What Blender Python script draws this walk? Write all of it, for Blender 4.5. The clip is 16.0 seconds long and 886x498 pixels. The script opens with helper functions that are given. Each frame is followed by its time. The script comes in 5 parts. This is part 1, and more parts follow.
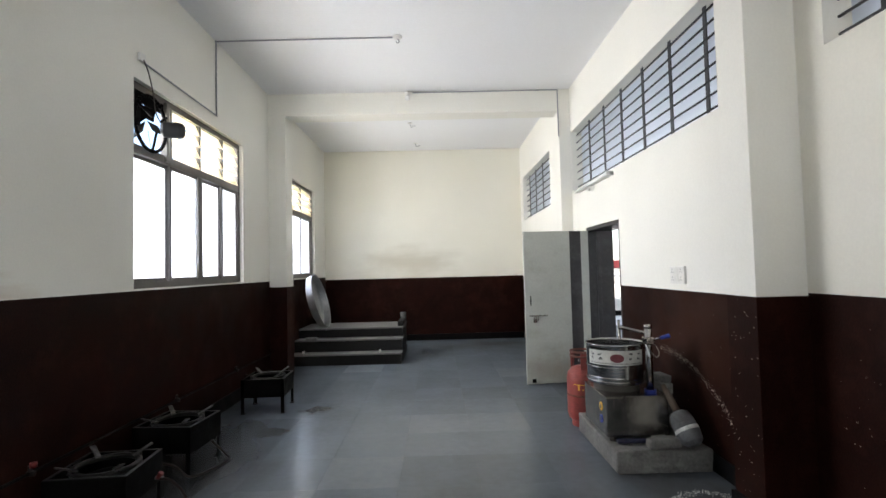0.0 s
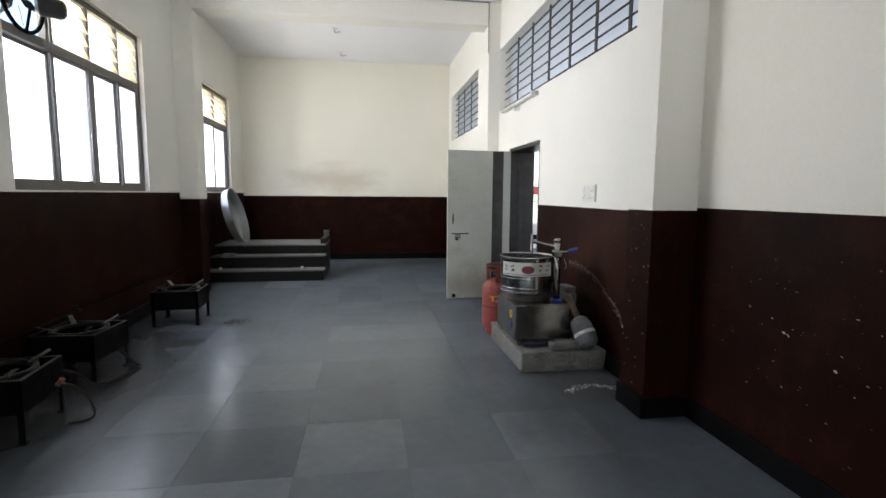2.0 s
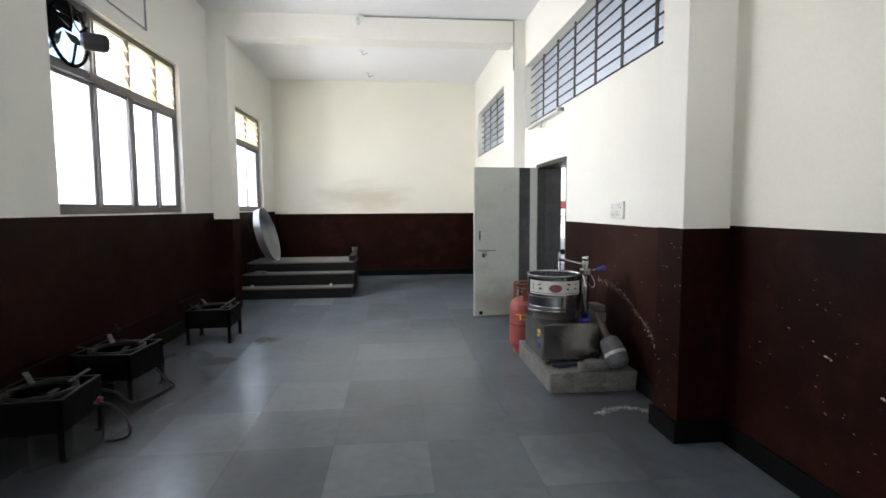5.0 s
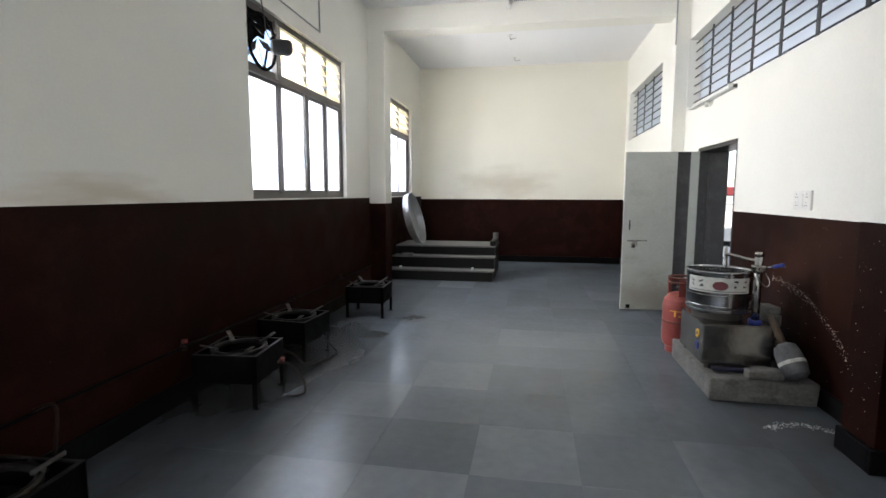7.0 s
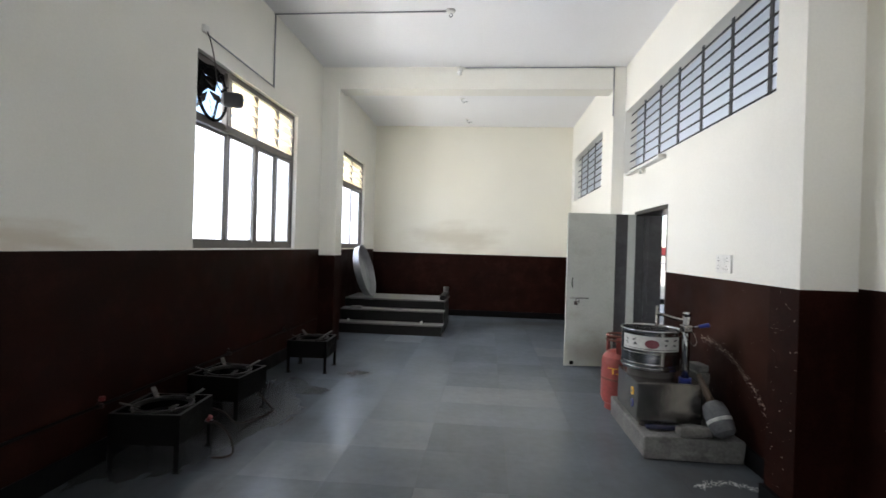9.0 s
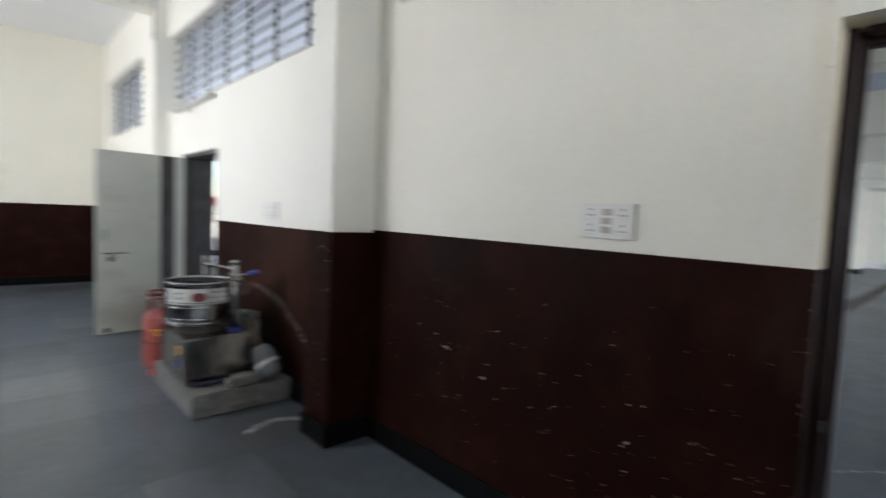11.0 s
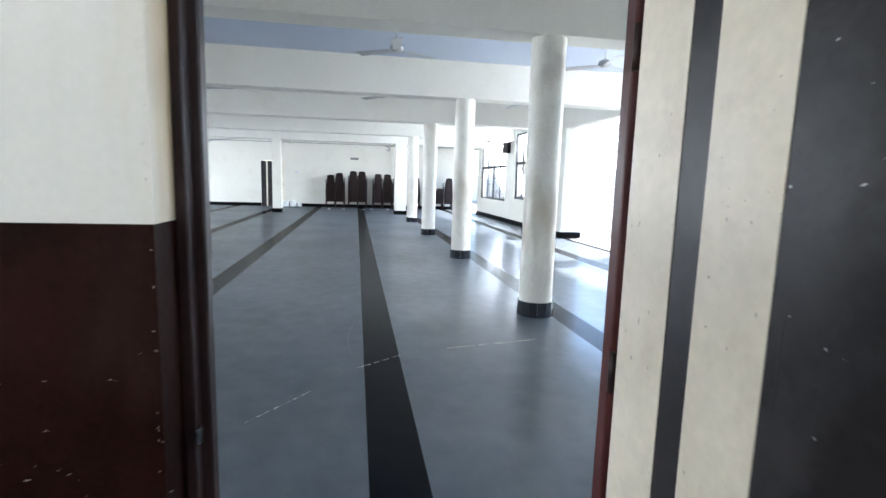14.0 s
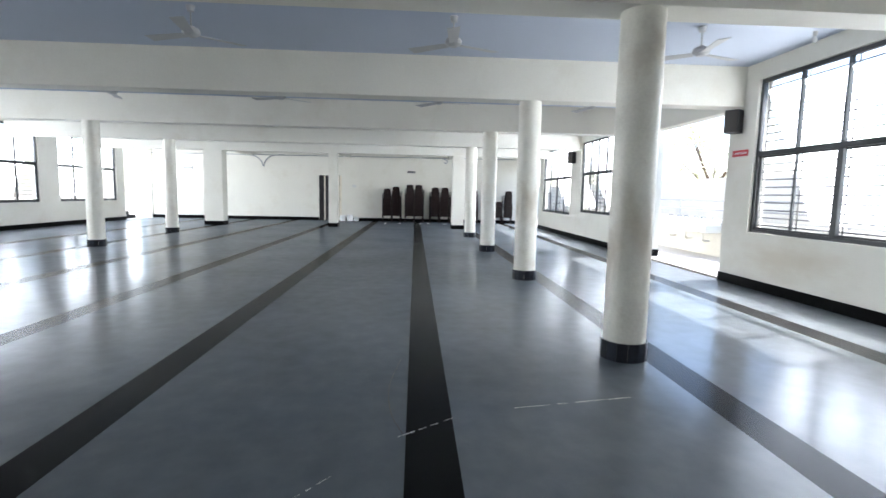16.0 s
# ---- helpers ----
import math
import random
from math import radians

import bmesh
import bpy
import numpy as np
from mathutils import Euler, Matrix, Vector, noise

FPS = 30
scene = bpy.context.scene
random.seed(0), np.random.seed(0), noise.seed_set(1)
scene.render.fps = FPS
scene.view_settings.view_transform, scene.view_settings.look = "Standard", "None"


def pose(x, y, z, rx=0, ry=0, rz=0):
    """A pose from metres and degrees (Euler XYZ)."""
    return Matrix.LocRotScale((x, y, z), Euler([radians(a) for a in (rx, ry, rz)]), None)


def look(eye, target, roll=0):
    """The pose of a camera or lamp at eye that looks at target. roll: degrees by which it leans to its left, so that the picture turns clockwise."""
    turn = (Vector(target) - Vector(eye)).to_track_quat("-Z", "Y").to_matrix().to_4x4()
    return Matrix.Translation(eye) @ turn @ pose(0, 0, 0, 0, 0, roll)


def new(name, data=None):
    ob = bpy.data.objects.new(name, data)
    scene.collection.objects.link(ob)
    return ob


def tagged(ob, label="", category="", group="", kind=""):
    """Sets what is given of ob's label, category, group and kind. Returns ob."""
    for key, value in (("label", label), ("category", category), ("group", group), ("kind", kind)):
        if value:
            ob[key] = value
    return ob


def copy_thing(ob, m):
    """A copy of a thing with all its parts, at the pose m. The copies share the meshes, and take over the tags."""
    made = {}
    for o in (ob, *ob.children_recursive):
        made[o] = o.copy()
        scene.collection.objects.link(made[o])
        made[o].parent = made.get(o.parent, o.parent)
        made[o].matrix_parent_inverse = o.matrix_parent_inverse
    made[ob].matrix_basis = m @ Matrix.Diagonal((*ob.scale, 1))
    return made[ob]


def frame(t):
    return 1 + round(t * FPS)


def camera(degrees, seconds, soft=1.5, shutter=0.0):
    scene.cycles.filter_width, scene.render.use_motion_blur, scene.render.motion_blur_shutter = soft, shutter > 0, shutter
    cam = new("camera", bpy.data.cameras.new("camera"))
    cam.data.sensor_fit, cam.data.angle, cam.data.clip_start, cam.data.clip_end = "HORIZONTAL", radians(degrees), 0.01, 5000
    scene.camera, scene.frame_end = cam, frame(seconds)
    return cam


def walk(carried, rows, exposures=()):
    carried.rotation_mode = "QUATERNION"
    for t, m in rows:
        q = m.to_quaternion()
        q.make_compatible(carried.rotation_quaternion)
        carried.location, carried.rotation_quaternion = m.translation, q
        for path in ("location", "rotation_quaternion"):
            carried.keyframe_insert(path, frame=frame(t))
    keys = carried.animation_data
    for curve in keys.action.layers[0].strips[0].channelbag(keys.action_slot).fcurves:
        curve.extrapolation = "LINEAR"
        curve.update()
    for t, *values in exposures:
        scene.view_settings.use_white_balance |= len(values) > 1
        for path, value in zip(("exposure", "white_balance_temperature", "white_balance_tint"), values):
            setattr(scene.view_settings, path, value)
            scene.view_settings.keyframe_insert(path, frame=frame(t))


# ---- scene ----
cam = camera(83.1, 16.0, shutter=0.5)
PATH = [
    (0, (-1.958, -2.95, 1.595), (-1.933, -0.952, 1.676), -1.4),
    (0.5, (-1.95, -2.965, 1.579), (-1.944, -0.968, 1.688), -0.4),
    (1, (-1.929, -2.96, 1.523), (-1.894, -0.96, 1.465), -0.1),
    (1.5, (-1.853, -2.959, 1.5), (-1.673, -0.973, 1.342), 0.5),
    (2, (-1.891, -2.973, 1.481), (-1.587, -1.008, 1.262), 0.4),
    (2.5, (-1.895, -3.016, 1.5), (-1.558, -1.063, 1.23), 0.8),
    (3, (-1.863, -3.014, 1.518), (-1.435, -1.081, 1.238), 0.6),
    (5.5, (-1.883, -2.952, 1.522), (-1.8, -0.96, 1.374), -0.3),
    (6, (-1.929, -2.932, 1.48), (-1.978, -0.941, 1.293), -0.1),
    (6.5, (-1.961, -2.92, 1.51), (-2.182, -0.944, 1.292), -0.2),
    (7, (-1.973, -3.003, 1.544), (-2.316, -1.045, 1.323), 0.1),
    (7.5, (-1.986, -3.095, 1.554), (-2.369, -1.139, 1.388), 0.8),
    (8, (-1.95, -3.061, 1.585), (-2.274, -1.087, 1.586), 1.3),
    (10.5, (-1.728, -2.919, 1.535), (-0.993, -1.061, 1.456), 1.8),
    (11, (-1.667, -2.781, 1.526), (-0.319, -1.31, 1.387), 2.4),
    (11.5, (-1.554, -2.724, 1.507), (0.272, -1.917, 1.377), 3.4),
    (12, (-1.424, -2.796, 1.499), (0.543, -2.468, 1.352), 3.5),
    (12.5, (-1.282, -2.845, 1.497), (0.709, -2.74, 1.341), 2.1),
    (13, (-1.15, -2.836, 1.493), (0.838, -2.89, 1.281), 1.8),
    (13.5, (-1.02, -2.8, 1.508), (0.952, -3.05, 1.281), 1.8),
    (14, (-0.853, -2.828, 1.505), (1.099, -3.171, 1.238), 1.7),
    (14.5, (-0.589, -2.926, 1.503), (1.386, -3.152, 1.283), 0.9),
    (15, (-0.388, -2.932, 1.483), (1.594, -3.078, 1.264), 0.9),
    (15.5, (-0.118, -2.885, 1.495), (1.86, -3.078, 1.272), 1.4),
    (16, (0.153, -2.936, 1.477), (2.138, -3.05, 1.258), 1.2),
]
walk(cam, [(t, look(eye, target, roll)) for t, eye, target, roll in PATH], [(0, 2.1, 6350, 12), (1.5, 1.93, 6350, 12), (3.2, 2.18, 6280, 12), (5.5, 2.23, 6320, 12), (6.5, 2.18, 6320, 12), (8.2, 2.08, 6320, 12), (10.5, 1.98, 6250, 12), (11.5, 2.28, 6050, 11), (12.2, 2.58, 5900, 10), (13.2, 2.8, 5850, 10), (14.5, 2.78, 5850, 10), (15, 2.58, 5900, 11), (16, 2.26, 6150, 11)])

# ---- world, sun, large lights ----
world = bpy.data.worlds.new("world")
scene.world = world
world.use_nodes = True
wn = world.node_tree
sky = wn.nodes.new("ShaderNodeTexSky")
sky.sky_type, sky.sun_disc = "NISHITA", False
sky.sun_elevation, sky.sun_rotation = radians(58), radians(150)
wn.links.new(sky.outputs["Color"], wn.nodes["Background"].inputs["Color"])
wn.nodes["Background"].inputs["Strength"].default_value = 0.12


def lamp(name, kind, m, energy, colour, **more):
    data = bpy.data.lights.new(name, kind)
    data.energy, data.color = energy, colour
    for key, value in more.items():
        if key == "size":
            data.shape, data.size, data.size_y = "RECTANGLE", value[0], value[1]
        if key == "angle":
            data.angle = value
    ob = new(name, data)
    ob.matrix_world = m
    return ob


lamp("sun", "SUN", look((3, -10, 14), (0, 0, 0)), 3.5, (1.0, 0.95, 0.87), angle=radians(0.5))
# fill through an added back window that never comes into view
lamp("daylight_fill_kitchen", "AREA", look((-2.1, -8.5, 2.45), (-2.1, 0, 2.2)), 35, (0.97, 0.98, 0.97), size=(2.4, 1.8))
# daylight standing in the openings
lamp("daylight_fill_kitchen", "AREA", look((-4.85, 2.46, 2.4), (0, 2.46, 2.2)), 44, (0.98, 0.975, 0.955), size=(2.3, 1.8))
lamp("daylight_fill_kitchen", "AREA", look((-4.85, 6.3, 2.36), (0, 6.3, 2.2)), 32, (0.99, 0.98, 0.94), size=(2.4, 1.7))
# added fill too: the window at y -4.6 stays out of view
lamp("daylight_fill_kitchen", "AREA", look((-4.85, -4.6, 2.4), (0, -4.6, 2.2)), 10, (0.97, 0.98, 0.97), size=(2.3, 1.8))
for x, w in ((6.6, 3.3), (15.8, 2.8), (20.2, 3.8)):
    lamp("daylight_fill_hall", "AREA", look((x, -9.15, 2.2), (x, 0, -1.8)), (15 if x < 9 else 25) * w, (0.95, 0.98, 1.0), size=(w, 2.4))
lamp("daylight_fill_hall", "AREA", look((25.05, 10.85, 1.75), (25.05, 0, 1.5)), 45, (0.97, 0.99, 1.0), size=(2.1, 2.6))
# the lamps at x 6.5 and 10 are added fill in unseen windows
for x, w in ((6.5, 2.6), (10.0, 3.6), (16.9, 3.6), (21.5, 3.6)):
    lamp("daylight_fill_hall", "AREA", look((x, 10.85, 2.2), (x, 0, -2.0)), 22 * w, (0.95, 0.98, 1.0), size=(w, 2.4))

# ---- materials ----


def rgb(c):
    return (c[0], c[1], c[2], 1.0)


def material(name, base, rough=0.6, metal=0.0, dark=0.8, light=1.12, coarse=1.2, fine=25.0, bump=0.05, piece=0.0, spec=0.5,
             flecks=None, fleck_scale=30.0, fleck_limit=0.08, rough_var=0.1, trans=0.0):
    """A surface with broad and fine variation of tone and gloss, relief, and, where asked, flecks of another colour."""
    m = bpy.data.materials.new(name)
    m.use_nodes = True
    n, l = m.node_tree.nodes, m.node_tree.links
    b = n["Principled BSDF"]
    geo = n.new("ShaderNodeNewGeometry")
    pos = geo.outputs["Position"]
    n1 = n.new("ShaderNodeTexNoise")
    n1.inputs["Scale"].default_value, n1.inputs["Detail"].default_value = coarse, 6
    n2 = n.new("ShaderNodeTexNoise")
    n2.inputs["Scale"].default_value, n2.inputs["Detail"].default_value = fine, 4
    l.new(pos, n1.inputs["Vector"])
    l.new(pos, n2.inputs["Vector"])
    mixv = n.new("ShaderNodeMath")
    mixv.operation = "MULTIPLY_ADD"
    l.new(n2.outputs["Fac"], mixv.inputs[0])
    mixv.inputs[1].default_value = 0.4
    half = n.new("ShaderNodeMath")
    half.operation = "MULTIPLY"
    l.new(n1.outputs["Fac"], half.inputs[0])
    half.inputs[1].default_value = 0.6
    l.new(half.outputs[0], mixv.inputs[2])
    ramp = n.new("ShaderNodeValToRGB")
    ramp.color_ramp.elements[0].position, ramp.color_ramp.elements[1].position = 0.3, 0.7
    ramp.color_ramp.elements[0].color = rgb([c * dark for c in base])
    ramp.color_ramp.elements[1].color = rgb([min(c * light, 0.95) for c in base])
    l.new(mixv.outputs[0], ramp.inputs["Fac"])
    colour = ramp.outputs["Color"]
    if piece:
        info = n.new("ShaderNodeObjectInfo")
        rng = n.new("ShaderNodeMapRange")
        rng.inputs["To Min"].default_value, rng.inputs["To Max"].default_value = 1 - piece, 1 + piece
        l.new(info.outputs["Random"], rng.inputs["Value"])
        hsv = n.new("ShaderNodeHueSaturation")
        l.new(rng.outputs["Result"], hsv.inputs["Value"])
        l.new(colour, hsv.inputs["Color"])
        colour = hsv.outputs["Color"]
    if flecks:
        vor = n.new("ShaderNodeTexVoronoi")
        vor.inputs["Scale"].default_value = fleck_scale
        l.new(pos, vor.inputs["Vector"])
        patch = n.new("ShaderNodeTexNoise")
        patch.inputs["Scale"].default_value, patch.inputs["Detail"].default_value = 2.2, 3
        l.new(pos, patch.inputs["Vector"])
        lim = n.new("ShaderNodeMapRange")
        lim.inputs["From Min"].default_value, lim.inputs["From Max"].default_value = 0.52, 0.75
        lim.inputs["To Min"].default_value, lim.inputs["To Max"].default_value = 0.0, fleck_limit
        l.new(patch.outputs["Fac"], lim.inputs["Value"])
        less = n.new("ShaderNodeMath")
        less.operation = "LESS_THAN"
        l.new(vor.outputs["Distance"], less.inputs[0])
        l.new(lim.outputs["Result"], less.inputs[1])
        mx = n.new("ShaderNodeMix")
        mx.data_type = "RGBA"
        l.new(less.outputs[0], mx.inputs["Factor"])
        l.new(colour, mx.inputs["A"])
        mx.inputs["B"].default_value = rgb(flecks)
        colour = mx.outputs["Result"]
    l.new(colour, b.inputs["Base Color"])
    rr = n.new("ShaderNodeMapRange")
    rr.inputs["From Min"].default_value, rr.inputs["From Max"].default_value = 0.3, 0.7
    rr.inputs["To Min"].default_value, rr.inputs["To Max"].default_value = (max(rough - rough_var, 0.29), min(rough + rough_var, 1)) if rough > 0.28 else (max(rough - rough_var, 0.02), min(rough + rough_var, 0.262))
    l.new(n1.outputs["Fac"], rr.inputs["Value"])
    l.new(rr.outputs["Result"], b.inputs["Roughness"])
    b.inputs["Metallic"].default_value = metal
    b.inputs["Specular IOR Level"].default_value = spec
    b.inputs["Transmission Weight"].default_value = trans
    bp = n.new("ShaderNodeBump")
    bp.inputs["Strength"].default_value, bp.inputs["Distance"].default_value = bump, 0.01
    l.new(n2.outputs["Fac"], bp.inputs["Height"])
    l.new(bp.outputs["Normal"], b.inputs["Normal"])
    return m


def stain_or_shade(m, centre, radius, colour, amount):
    """A soot stain or other mark, or painted shade, of uneven outline on a wall's paint or a floor."""
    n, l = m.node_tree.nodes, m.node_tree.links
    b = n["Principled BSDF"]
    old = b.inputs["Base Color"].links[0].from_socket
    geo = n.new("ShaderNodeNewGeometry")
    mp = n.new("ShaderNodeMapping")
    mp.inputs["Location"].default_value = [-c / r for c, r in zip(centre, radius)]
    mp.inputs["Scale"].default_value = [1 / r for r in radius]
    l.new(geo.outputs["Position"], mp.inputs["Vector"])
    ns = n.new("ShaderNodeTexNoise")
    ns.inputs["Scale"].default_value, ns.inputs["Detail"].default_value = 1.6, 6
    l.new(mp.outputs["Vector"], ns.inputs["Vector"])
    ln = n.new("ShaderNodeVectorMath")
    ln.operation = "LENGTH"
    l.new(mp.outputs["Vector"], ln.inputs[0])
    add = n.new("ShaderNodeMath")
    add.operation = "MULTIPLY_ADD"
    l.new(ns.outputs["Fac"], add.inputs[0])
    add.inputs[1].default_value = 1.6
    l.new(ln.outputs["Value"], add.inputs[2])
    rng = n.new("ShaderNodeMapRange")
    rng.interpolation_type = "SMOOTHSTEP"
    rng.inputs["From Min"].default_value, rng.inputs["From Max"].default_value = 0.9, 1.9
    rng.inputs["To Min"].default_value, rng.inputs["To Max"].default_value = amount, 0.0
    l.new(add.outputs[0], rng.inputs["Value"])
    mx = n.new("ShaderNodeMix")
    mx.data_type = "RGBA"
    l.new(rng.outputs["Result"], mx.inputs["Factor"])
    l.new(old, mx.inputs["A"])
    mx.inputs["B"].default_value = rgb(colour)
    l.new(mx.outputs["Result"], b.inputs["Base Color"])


CREAM = (0.77, 0.755, 0.69)
